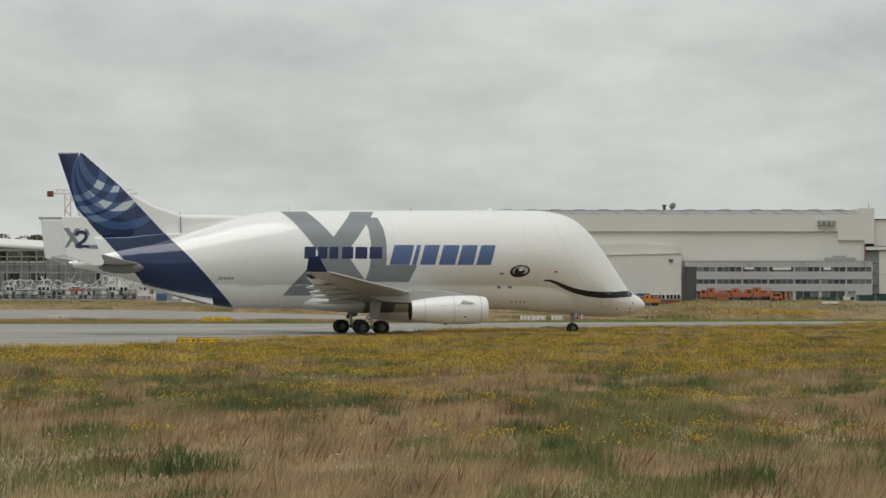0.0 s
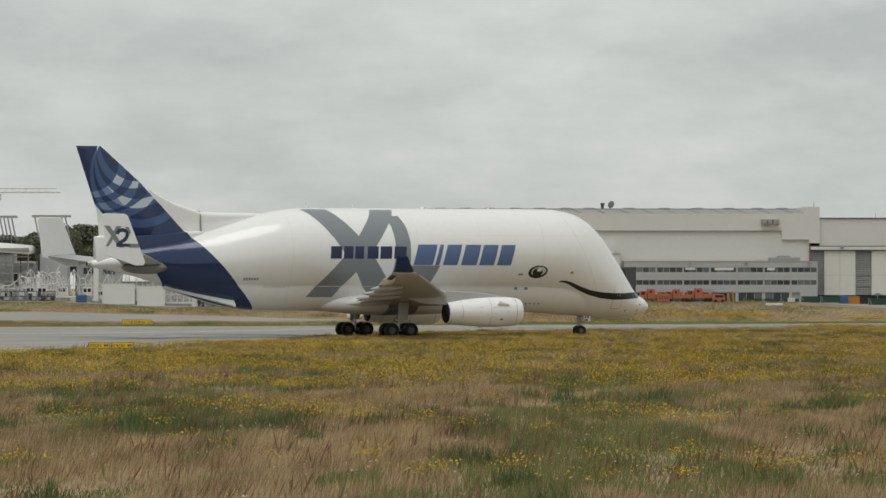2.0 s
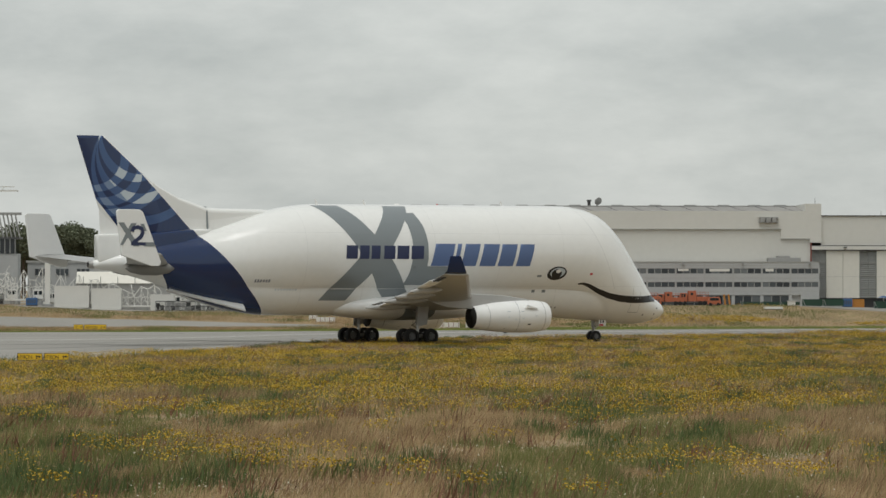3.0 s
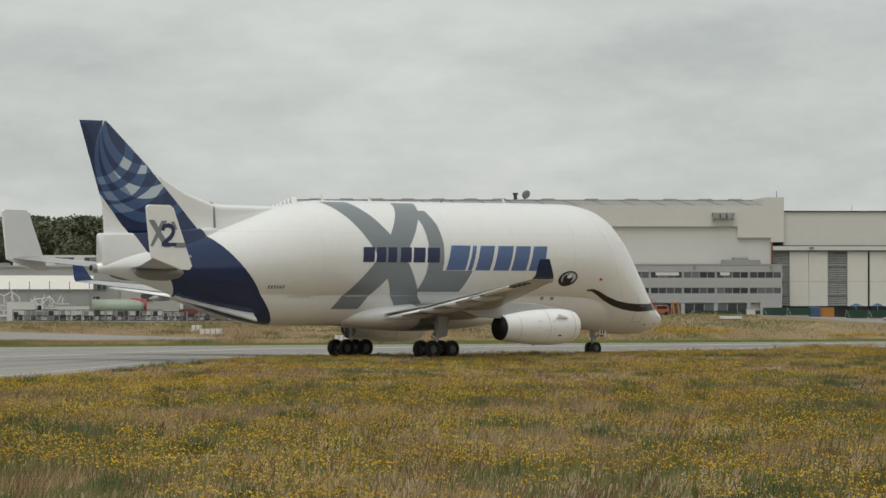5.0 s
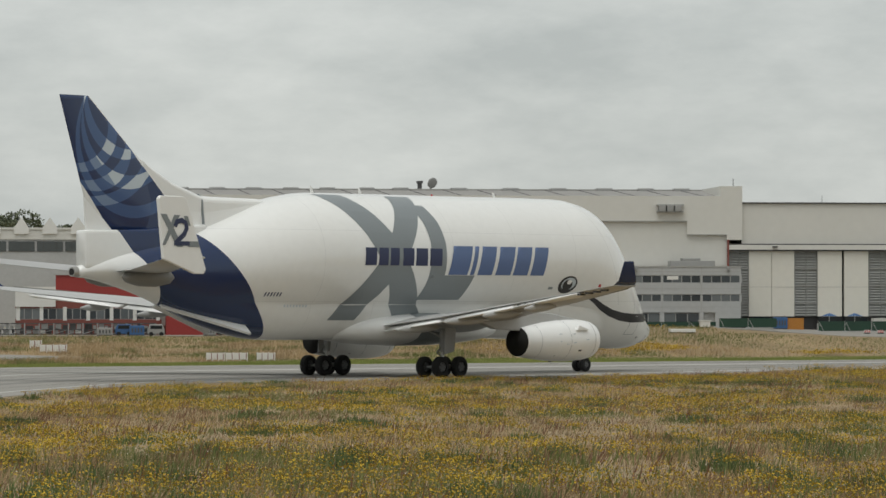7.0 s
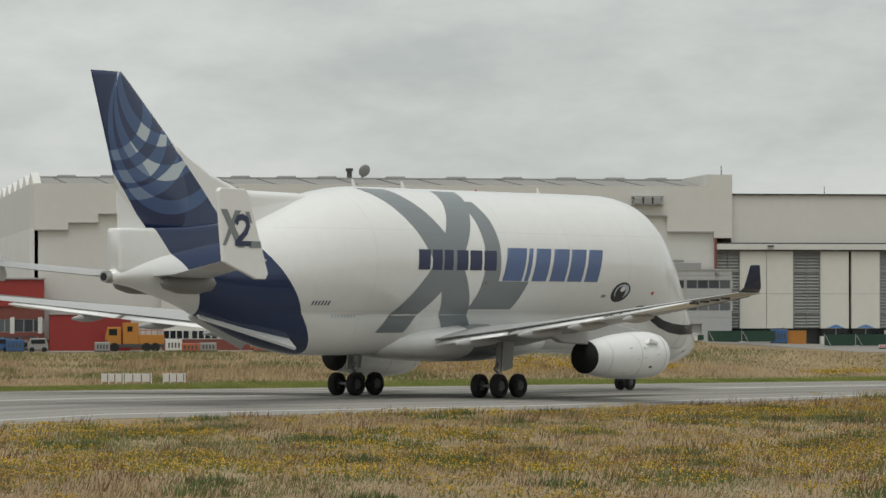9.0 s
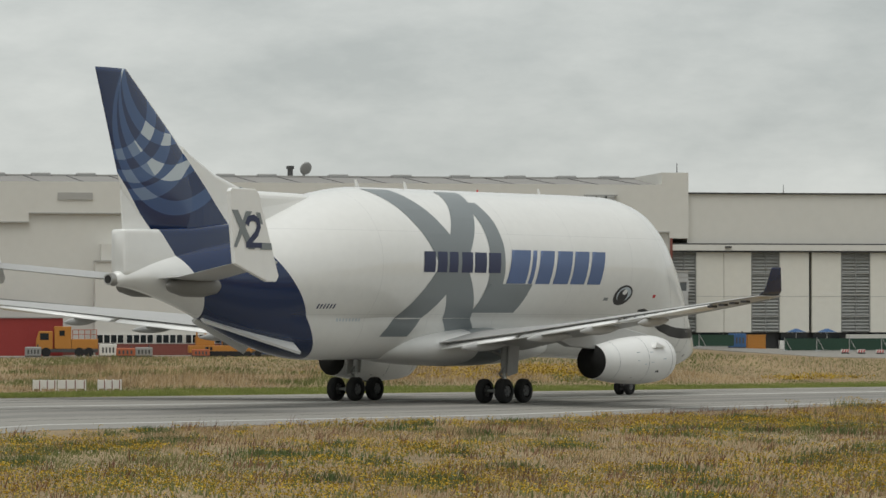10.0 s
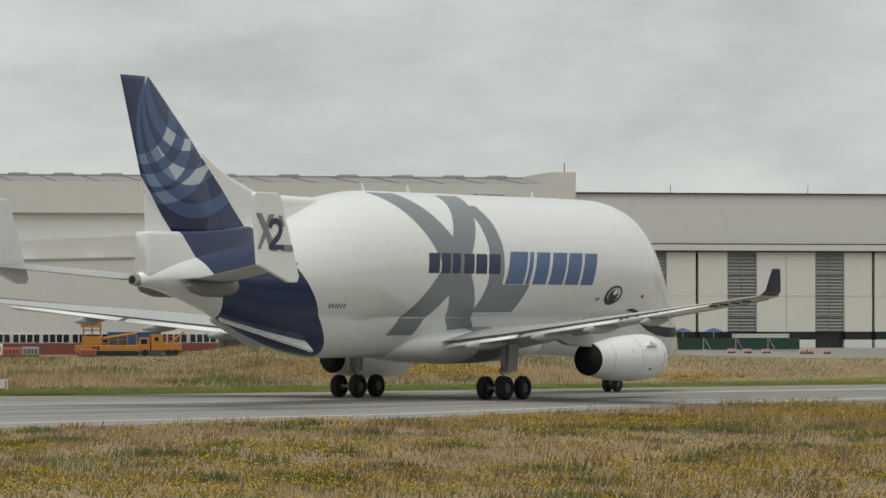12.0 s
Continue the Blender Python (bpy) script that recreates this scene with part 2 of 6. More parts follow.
FLOWER = grass_material("yellow_flower_heads", [(0.0, (0.26, 0.18, 0.014)), (0.6, (0.48, 0.31, 0.015)), (1.0, (0.64, 0.45, 0.03))])
DOCK = grass_material("rust_brown_dock", [(0.0, (0.10, 0.05, 0.03)), (1.0, (0.25, 0.125, 0.07))])
PALEFLOWER = grass_material("pale_flower_heads", [(0.0, (0.45, 0.43, 0.34)), (1.0, (0.65, 0.62, 0.5))])


# ---- building helpers ----
def empty(name, m=None):
    ob = new(name)
    if m is not None:
        ob.matrix_basis = m
    return ob


def mesh_object(name, bm, material, smooth=False):
    me = bpy.data.meshes.new(name)
    bm.to_mesh(me)
    bm.free()
    for k in material if isinstance(material, (list, tuple)) else [material]:
        me.materials.append(k)
    if smooth:
        for p in me.polygons:
            p.use_smooth = True
    return new(name, me)


def part(name, bm, material, parent, label="", smooth=False):
    ob = mesh_object(name, bm, material, smooth)
    ob.parent = parent
    if label:
        ob["label"] = label
    return ob


def add_box(bm, x0, x1, y0, y1, z0, z1, bevel=0.0, index=0):
    g = bmesh.ops.create_cube(bm, size=1)
    vs = g["verts"]
    bmesh.ops.scale(bm, vec=(x1 - x0, y1 - y0, z1 - z0), verts=vs)
    bmesh.ops.translate(bm, vec=((x0 + x1) / 2, (y0 + y1) / 2, (z0 + z1) / 2), verts=vs)
    fs = {f for v in vs for f in v.link_faces}
    for f in fs:
        f.material_index = index
    if bevel:
        es = list({e for v in vs for e in v.link_edges})
        bmesh.ops.bevel(bm, geom=es, offset=bevel, segments=2, affect="EDGES", profile=0.5)
    return vs


def box(x0, x1, y0, y1, z0, z1, bevel=0.0):
    bm = bmesh.new()
    add_box(bm, x0, x1, y0, y1, z0, z1, bevel)
    return bm


def add_tube(bm, a, b, r0, r1=None, seg=10, index=0):
    a, b = Vector(a), Vector(b)
    r1 = r0 if r1 is None else r1
    g = bmesh.ops.create_cone(bm, cap_ends=True, segments=seg, radius1=r0, radius2=r1, depth=(b - a).length)
    m = Matrix.Translation((a + b) / 2) @ (b - a).to_track_quat("Z", "Y").to_matrix().to_4x4()
    bmesh.ops.transform(bm, matrix=m, verts=g["verts"])
    for f in {f for v in g["verts"] for f in v.link_faces}:
        f.material_index = index
    return g["verts"]


def tube(a, b, r0, r1=None, seg=10):
    bm = bmesh.new()
    add_tube(bm, a, b, r0, r1, seg)
    return bm


def loft(rings, closed=True, caps=True):
    """A skin over rings of points, each ring with the same count."""
    bm = bmesh.new()
    rows = [[bm.verts.new(p) for p in ring] for ring in rings]
    n = len(rows[0])
    for a, b in zip(rows, rows[1:]):
        for k in range(n if closed else n - 1):
            j = (k + 1) % n
            bm.faces.new((a[k], a[j], b[j], b[k]))
    if caps:
        bm.faces.new(rows[0])
        bm.faces.new(list(reversed(rows[-1])))
    bmesh.ops.recalc_face_normals(bm, faces=bm.faces)
    return bm


def prism(points, y0, y1, bevel=0.0):
    """A flat outline in x, z, thickened from y0 to y1."""
    bm = bmesh.new()
    a = [bm.verts.new((x, y0, z)) for x, z in points]
    b = [bm.verts.new((x, y1, z)) for x, z in points]
    bm.faces.new(a)
    bm.faces.new(list(reversed(b)))
    for k in range(len(a)):
        j = (k + 1) % len(a)
        bm.faces.new((a[k], b[k], b[j], a[j]))
    bmesh.ops.recalc_face_normals(bm, faces=bm.faces)
    if bevel:
        bmesh.ops.bevel(bm, geom=bm.edges[:], offset=bevel, segments=2, affect="EDGES", profile=0.5)
    return bm
AIRCRAFT_ROWS = [  # seconds, x, y, heading in degrees
    (0, -8.36, 373.23, 12.51),
    (0.5, -6.10, 372.57, 15.34),
    (1, -3.86, 372.25, 18.02),
    (1.5, -1.87, 373.55, 20.68),
    (2, 0.25, 377.37, 23.66),
    (2.5, 2.27, 381.39, 26.37),
    (3, 3.85, 384.87, 29.11),
    (5, 12.80, 415.78, 37.83),
    (5.5, 14.55, 420.80, 39.61),
    (6, 16.36, 427.90, 41.19),
    (6.5, 18.53, 436.36, 42.60),
    (7, 20.76, 445.35, 44.12),
    (9, 28.74, 469.21, 46.72),
    (9.5, 30.72, 473.17, 46.78),
    (10, 32.64, 475.55, 46.85),
    (10.5, 34.57, 476.88, 46.82),
    (11, 36.45, 478.19, 46.87),
    (11.5, 38.47, 479.54, 46.80),
    (12, 40.59, 481.55, 46.61),
]


# ---- the aircraft ----
# stations along the hull: x, top, bottom, half width, height of the widest line
STATIONS = (
    (-29.4, 7.36, 6.68, 0.36, 7.02), (-28.5, 7.62, 6.6, 0.58, 7.1), (-26, 8.4, 6.1, 1.2, 7.25), (-23, 9.1, 5.25, 1.78, 7.2),
    (-21, 9.5, 4.5, 2.15, 7.1), (-18.3, 10.1, 3.6, 2.7, 7.2), (-15.6, 10.9, 2.95, 3.25, 7.5), (-13, 11.7, 2.62, 3.7, 7.8),
    (-10.96, 12.18, 2.58, 4.0, 8.0), (-8, 12.5, 2.57, 4.22, 8.2), (0, 12.55, 2.56, 4.25, 8.2), (8, 12.58, 2.55, 4.25, 8.2),
    (15, 12.62, 2.42, 4.25, 8.2), (18.44, 12.6, 2.2, 4.2, 8.1), (20.5, 12.33, 2.05, 4.05, 7.7), (22.03, 11.8, 1.95, 3.75, 7.0),
    (23.83, 10.38, 1.75, 3.3, 5.7), (25.34, 8.47, 1.66, 2.85, 4.3), (26.54, 6.72, 1.65, 2.4, 3.6), (27.45, 5.3, 1.7, 2.0, 3.25),
    (27.95, 4.62, 1.8, 1.75, 3.1), (28.5, 4.15, 1.93, 1.45, 2.98), (29.26, 3.72, 2.17, 0.98, 2.92), (29.75, 3.25, 2.45, 0.5, 2.86), (29.93, 2.97, 2.74, 0.14, 2.86))
SX = np.array([s[0] for s in STATIONS])
SV = np.array([s[1:] for s in STATIONS])


def station(x):
    """Hull values at x, by a cubic through the stations."""
    k = int(np.clip(np.searchsorted(SX, x) - 1, 0, len(SX) - 2))
    h = SX[k + 1] - SX[k]
    u = (min(max(x, SX[0]), SX[-1]) - SX[k]) / h

    def slope(j):
        if j == 0 or j == len(SX) - 1:
            return np.zeros(4)
        a, b = (SV[j] - SV[j - 1]) / (SX[j] - SX[j - 1]), (SV[j + 1] - SV[j]) / (SX[j + 1] - SX[j])
        return np.where(a * b > 0, 2 * a * b / np.where(a + b == 0, 1, a + b), 0)

    p, q, m, r = SV[k], SV[k + 1], slope(k) * h, slope(k + 1) * h
    return (2 * u**3 - 3 * u**2 + 1) * p + (u**3 - 2 * u**2 + u) * m + (3 * u**2 - 2 * u**3) * q + (u**3 - u**2) * r


def ease(x, a, b):
    u = min(max((x - a) / (b - a), 0.0), 1.0)
    return u * u * (3 - 2 * u)


def half_width(x, z):
    """A wide round hold on a narrower round lower lobe, with a crease between; one egg shape at nose and tail."""
    zt, zb, w, zm = station(x)
    if z >= zm:
        return w * math.sqrt(max(0.0, 1 - ((z - zm) / (zt - zm)) ** 2))
    egg = w * max(0.0, 1 - min(1.0, (zm - z) / (zm - zb)) ** 2.0) ** 0.68
    two = ease(x, -21, -12) * (1 - ease(x, 19.5, 25))
    if two == 0:
        return egg
    hold = w * math.sqrt(max(0.0, 1 - min(1.0, (zm - z) / min(zm - zb, zt - zm)) ** 2))
    r = min(2.82, (zm - zb) / 2)
    lobe = math.sqrt(max(0.0, r * r - (z - zb - r) ** 2))
    return egg + (max(hold, lobe) - egg) * two


def hull_ring(x, n=24):
    zt, zb, w, zm = station(x)
    right = []
    for k in range(n + 1):
        a = math.pi / 2 * (1 - k / n)
        right.append((w * math.cos(a), zm + (zt - zm) * math.sin(a)))
    crease = zb + 0.433 * (zm - zb)
    for k in range(1, n + 1):
        z = zm + (crease - zm) * k / n
        right.append((half_width(x, z), z))
    for k in range(1, n + 1):
        z = crease + (zb - crease) * math.sin(math.pi / 2 * k / n)
        right.append((half_width(x, z), z))
    left = [(-y, z) for y, z in reversed(right[1:-1])]
    return [(x, -y, z) for y, z in right] + [(x, -y, z) for y, z in left]


def on_hull(x, z, off, side=-1):
    """The point of the hull's skin at x, z, lifted by off along its normal."""
    zt, zb, w, zm = station(x)
    z = min(max(z, zb + 0.02), zt - 0.015)
    e = 0.02
    y = half_width(x, z)
    dz = (half_width(x, min(z + e, zt)) - half_width(x, max(z - e, zb))) / (2 * e)
    dx = (half_width(x + e, z) - half_width(x - e, z)) / (2 * e)
    n = Vector((-dx, 1.0, -dz)).normalized() * off
    return Vector((x + n.x, side * (y + n.y), z + n.z))


def outline_decal(name, outlines, off, material, parent, label="", side=-1, step=0.35):
    """Painted shapes: outlines in x, z laid on the hull's skin."""
    bm = bmesh.new()
    for pts in outlines:
        bm.faces.new([bm.verts.new((x, 0, z)) for x, z in pts])
    xs = [v.co.x for v in bm.verts]
    zs = [v.co.z for v in bm.verts]
    for lo, hi, axis in ((min(xs), max(xs), 0), (min(zs), max(zs), 2)):
        n = Vector((1, 0, 0)) if axis == 0 else Vector((0, 0, 1))
        at = lo + step
        while at < hi:
            bmesh.ops.bisect_plane(bm, geom=bm.verts[:] + bm.edges[:] + bm.faces[:], plane_co=n * at, plane_no=n)
            at += step if axis == 0 or at < 11.3 else 0.07
    bmesh.ops.triangulate(bm, faces=bm.faces[:])
    for v in bm.verts:
        v.co = on_hull(v.co.x, v.co.z, off, side)
    bmesh.ops.recalc_face_normals(bm, faces=bm.faces)
    for f in bm.faces:
        if f.normal.y * side < 0:
            f.normal_flip()
    return part(name, bm, material, parent, label, True)


def ellipse(cx, cz, a, b, tilt=0.0, n=24):
    c, s = math.cos(tilt), math.sin(tilt)
    return [(cx + a * math.cos(k) * c - b * math.sin(k) * s, cz + a * math.cos(k) * s + b * math.sin(k) * c) for k in [2 * math.pi * i / n for i in range(n)]]


def stroke(points, width):
    """A painted band of even width along a line in x, z, as quads."""
    out = []
    ps = [Vector((p[0], p[1])) for p in points]
    nor = []
    for k in range(len(ps)):
        d = (ps[min(k + 1, len(ps) - 1)] - ps[max(k - 1, 0)]).normalized()
        nor.append(Vector((-d.y, d.x)))
    for k in range(len(ps) - 1):
        w0 = width(k / (len(ps) - 1)) / 2 if callable(width) else width / 2
        w1 = width((k + 1) / (len(ps) - 1)) / 2 if callable(width) else width / 2
        out.append([tuple(ps[k] + nor[k] * w0), tuple(ps[k + 1] + nor[k + 1] * w1), tuple(ps[k + 1] - nor[k + 1] * w1), tuple(ps[k] - nor[k] * w0)])
    return out


def level_stroke(points, w0, w1):
    """A painted band cut level at both ends: quads around a line in x, z."""
    n = len(points) - 1
    out = []
    for k in range(n):
        (xa, za), (xb, zb) = points[k], points[k + 1]
        a, b = (w0 + (w1 - w0) * k / n) / 2, (w0 + (w1 - w0) * (k + 1) / n) / 2
        out.append([(xa - a, za), (xa + a, za), (xb + b, zb), (xb - b, zb)])
    return out


def foil_ring(le, chord, z, y, thick, axis="y", n=12):
    """A wing section: leading edge at x = le, running aft."""
    pts = []
    for k in range(n + 1):
        u = (1 - math.cos(math.pi * k / n)) / 2
        t = thick * chord * 1.35 * (math.sqrt(u) - 0.35 * u - 0.65 * u * u) + 0.012
        pts.append((u, t))
    up = [(le - u * chord, t) for u, t in pts]
    dn = [(le - u * chord, -t * 0.75 if axis == "y" else -t) for u, t in reversed(pts)]
    if axis == "y":
        return [(x, y, z + t) for x, t in up + dn]
    return [(x, t, z) for x, t in up + dn]


def wing_at(y):
    """Leading edge, trailing edge, height at a distance from the middle."""
    le = np.interp(y, [2.0, 9.5, 25, 28.6], [7.9, 3.1, -6.4, -8.7])
    te = np.interp(y, [2.0, 9.5, 28.6], [-3.2, -4.7, -10.9])
    z = np.interp(y, [2.0, 9.5, 20, 28.6], [3.4, 4.15, 5.25, 6.15])
    return float(le), float(te), float(z)


def build_aircraft():
    plane = tagged(empty("cargo_aircraft"), "huge white whale-shaped cargo jet with dark blue tail band, taxiing", "aircraft")
    xs = list(np.concatenate([np.linspace(-29.4, -8, 44), np.linspace(-7, 17, 20), np.linspace(18, 29.93, 48)]))
    bm = loft([hull_ring(float(x)) for x in xs])
    bm.verts.index_update()
    count = len(hull_ring(0.0))
    for e in bm.edges:
        ks = {v.index % count for v in e.verts}
        if len(ks) == 1 and ks <= {48, count - 48} and all(-14 < v.co.x < 22 for v in e.verts):
            e.smooth = False
    hull = part("fuselage", bm, HULL, plane, "glossy white bulging fuselage with oblique dark blue band", True)
    # wing root fairing under the belly
    rings = []
    for k in range(25):
        u = k / 24
        x = -7.2 + 18.4 * u
        s = math.sin(math.pi * u) ** 0.45 if 0 < u < 1 else 0.02
        w, zt, zb = 3.85 * s + 0.05, 3.4 + 1.15 * s, 3.15 - 1.05 * s
        rings.append([(x, w * math.copysign(abs(math.cos(a)) ** 0.75, math.cos(a)), (zt + zb) / 2 + (zt - zb) / 2 * math.copysign(abs(math.sin(a)) ** 0.8, math.sin(a))) for a in [2 * math.pi * j / 28 for j in range(28)]])
    part("belly_fairing", loft(rings), WHITE, plane, "", True)
    rings = []
    for k in range(25):
        u = k / 24
        x = -7.2 + 18.4 * u
        if -0.6 < x < 2.9:
            s = math.sin(math.pi * u) ** 0.45
            w, zt, zb = 3.85 * s + 0.062, 3.4 + 1.15 * s + 0.012, 3.15 - 1.05 * s - 0.012
            rings.append([(x, w * math.copysign(abs(math.cos(a)) ** 0.75, math.cos(a)), (zt + zb) / 2 + (zt - zb) / 2 * math.copysign(abs(math.sin(a)) ** 0.8, math.sin(a))) for a in [2 * math.pi * j / 28 for j in range(28)]])
    part("belly_stripe", loft(rings, True, False), GREY_STRIPE, plane, "grey painted stripe on the belly fairing", True)
    # tail block under the fin
    rings = []
    for x, w, zt, zb in ((-28.95, 0.42, 9.62, 7.3), (-28.8, 0.5, 9.68, 7.2), (-26.5, 0.75, 9.72, 7.2), (-24, 1.0, 9.8, 7.2), (-21, 1.25, 10.1, 7.2), (-18.5, 0.9, 10.2, 7.6), (-17.5, 0.3, 10.15, 8)):
        ring = []
        for j in range(24):
            a = 2 * math.pi * j / 24
            ring.append((x, w * math.copysign(abs(math.cos(a)) ** 0.2, math.cos(a)), (zt + zb) / 2 + (zt - zb) / 2 * math.copysign(abs(math.sin(a)) ** 0.2, math.sin(a))))
        rings.append(ring)
    part("tail_block", loft(rings), HULL, plane, "", True)
    part("tail_pipe", tube((-29.75, 0, 7.02), (-29.3, 0, 7.02), 0.30, 0.36, 18), METAL, plane, "bare metal exhaust ring")
    part("tail_pipe_mouth", tube((-29.77, 0, 7.02), (-29.6, 0, 7.02), 0.22, 0.22, 18), SOOT, plane)
    # fin
    def fin_le(z):
        return float(np.interp(z, [9.5, 10.6, 14.0, 18.17], [-19.2, -20.2, -23.4, -28.24]))

    def fin_te(z):
        return float(np.interp(z, [9.5, 11.74, 18.17], [-26.0, -28.68, -30.84]))
    rings = [foil_ring(fin_le(z), fin_le(z) - fin_te(z), z, 0, 0.075, "z") for z in (9.5, 10.0, 10.6, 11.2, 11.74, 12.5, 13.2, 14, 15, 16, 17, 17.9, 18.17)]
    fin = part("tail_fin", loft(rings), FIN, plane, "dark blue swept fin with pale crossing crescents", True)
    bm = loft([[(-26.2, 0.1, 9.6), (-26.2, -0.1, 9.6), (-28.55, -0.04, 9.6), (-28.55, 0.04, 9.6)], [(-28.5, 0.09, 11.72), (-28.5, -0.09, 11.72), (-28.72, -0.04, 11.74), (-28.72, 0.04, 11.74)]])
    part("rudder_foot", bm, WHITE, fin, "white painted rudder foot")
    # dorsal fillet ahead of the fin
    rings = []
    for x in np.linspace(-23.6, -11.6, 26):
        x = float(x)
        top = float(np.interp(x, [-24.2, -23.3, -21.2, -18.4, -17.2, -13, -11.6], [14.75, 14.0, 12.95, 12.08, 12.02, 11.98, 11.9]))
        foot = station(x)[0] - 0.5
        w = float(np.interp(x, [-23.6, -22, -18, -11.6], [0.2, 0.42, 0.6, 0.5]))
        ring = [(x, -w * 1.25, foot), (x, -w, foot + (top - foot) * 0.55)]
        ring += [(x, -w * math.cos(a), top - w * 0.7 + w * 0.7 * math.sin(a)) for a in [math.pi * j / 8 for j in range(9)]]
        ring += [(x, w, foot + (top - foot) * 0.55), (x, w * 1.25, foot)]
        rings.append(ring)
    part("dorsal_fillet", loft(rings), FIN, plane, "white dorsal fillet with a grey joint")
    part("fillet_joint", loft([[(-18.62, -0.78, 10.0), (-18.62, 0.78, 10.0), (-18.62, 0.61, 11.75), (-18.62, 0.3, 12.17), (-18.62, -0.3, 12.17), (-18.62, -0.61, 11.75)], [(-18.5, -0.78, 10.0), (-18.5, 0.78, 10.0), (-18.5, 0.61, 11.73), (-18.5, 0.3, 12.15), (-18.5, -0.3, 12.15), (-18.5, -0.61, 11.73)]]), GREY_STRIPE, plane)
    # tailplanes with end plates
    for side in (-1, 1):
        rings = [foil_ring(le, le - te, z, side * y, th) for y, le, te, z, th in ((0.6, -22.4, -26.6, 7.05, 0.10), (3, -23.6, -27.5, 7.15, 0.10), (9.3, -27.3, -30.6, 7.85, 0.09))]
        stab = part("tailplane", loft(rings), WING_GREY, plane, "grey swept tailplane", True)
        ring = []
        for k in range(20):
            a = 2 * math.pi * k / 20
            ring.append((math.cos(a), math.sin(a)))
        rings = [[(x, side * 1.6 + side * 0.9 * r * c * 0.8 + side * (0.1), 6.7 + 0.62 * r * s) for c, s in ring] for x, r in ((-27.0, 0.05), (-26.5, 0.6), (-25.5, 0.95), (-24, 1.0), (-22.9, 0.7), (-22.3, 0.1))]
        part("tailplane_fairing", loft(rings), FAIRING, stab, "", True)
        pts = [(-31.05, 7.75), (-31.5, 11.45), (-31.3, 11.62), (-29.35, 11.6), (-29.05, 11.4), (-27.35, 7.15), (-27.55, 6.85), (-28.3, 6.85)]
        plate = part("end_plate_fin", prism(pts, side * 9.3 - 0.13, side * 9.3 + 0.13, 0.05), WHITE, stab, "white end plate with grey cross and dark numeral")
        y = side * 9.3 + side * 0.145
        if side < 0:
            def flat(name, polys, material, dy):
                bm = bmesh.new()
                for p in polys:
                    f = bm.faces.new([bm.verts.new((x, y - dy, z)) for x, z in p])
                bmesh.ops.recalc_face_normals(bm, faces=bm.faces)
                for f in bm.faces:
                    if f.normal.y > 0:
                        f.normal_flip()
                ob = part(name, bm, material, stab)
                return ob
            flat("cross_stripe", [[(-31.38, 10.5), (-30.85, 10.5), (-29.4, 8.5), (-29.95, 8.5)]], GREY_STRIPE, 0.004)
            flat("cross_stripe", [[(-30.2, 10.45), (-29.68, 10.45), (-30.95, 8.6), (-31.22, 8.6)]], GREY_STRIPE, 0.008)
            flat("foot_stripe", [[(-29.0, 8.85), (-28.05, 8.85), (-27.95, 8.5), (-29.0, 8.5)]], GREY_STRIPE, 0.010)
            flat("upright_stripe", [[(-29.35, 10.4), (-29.0, 10.4), (-28.75, 9.8), (-29.1, 9.8)]], GREY_STRIPE, 0.010)
            num = [(-30.12, 9.75), (-29.95, 10.05), (-29.55, 10.12), (-29.2, 9.98), (-29.1, 9.65), (-29.3, 9.3), (-29.75, 8.97), (-30.05, 8.72)]
            flat("numeral_stroke", stroke(num, 0.34), NAVY, 0.014)
            flat("numeral_stroke", [[(-30.2, 8.85), (-28.85, 8.85), (-28.85, 8.58), (-30.2, 8.58)]], NAVY, 0.018)
    # ventral strakes
    for side in (-1, 1):
        a, b = on_hull(-22.1, 4.95, -0.1, side), on_hull(-15.5, 3.55, -0.1, side)
        out, thin = Vector((0, side * 0.62, -0.62)), Vector((0, side * 0.06, 0.06))
        bm = loft([[a + thin, a + out * 0.45 + thin, a + out * 0.45 - thin, a - thin], [b + thin, b + out + thin, b + out - thin, b - thin]])
        part("ventral_strake", bm, WHITE, plane, "white tail strake")
    # wings
    for side in (-1, 1):
        ys = [2.0, 4, 6.5, 9.5, 13, 17, 21, 25, 27.4, 28.6]
        rings = []
        for y in ys:
            le, te, z = wing_at(y)
            rings.append(foil_ring(le, le - te, z, side * y, float(np.interp(y, [2, 9.5, 29.6], [0.145, 0.115, 0.09]))))
        wing = part("wing", loft(rings), WING_GREY, plane, "light grey swept wing", True)
        # trailing edge flaps, split in three
        for y0, y1 in ((3.6, 9.1), (9.7, 17.6), (18.0, 24.8)):
            rr = []
            for y in (y0, (y0 + y1) / 2, y1):
                le, te, z = wing_at(y)
                c, drop = (le - te) * 0.2, float(np.interp(y, [3, 18, 25], [0.40, 0.28, 0.12]))
                rr.append([(te + c, side * y, z + 0.06), (te + c * 0.3, side * y, z - 0.02), (te - 0.45, side * y, z - drop), (te - 0.45, side * y, z - drop - 0.05), (te + c * 0.3, side * y, z - 0.34), (te + c, side * y, z - 0.2)])
            part("flap", loft(rr), WHITE, wing, "white trailing edge flap", True)
        # leading edge strip
        rr = []
        for y in (4.2, 9.5, 18, 27.8):
            le, te, z = wing_at(y)
            rr.append([(le + 0.05, side * y, z), (le - 0.25, side * y, z + 0.17), (le - 0.55, side * y, z + 0.22), (le - 0.3, side * y, z - 0.14)])
        part("slat", loft(rr), METAL, wing, "bare metal leading edge")
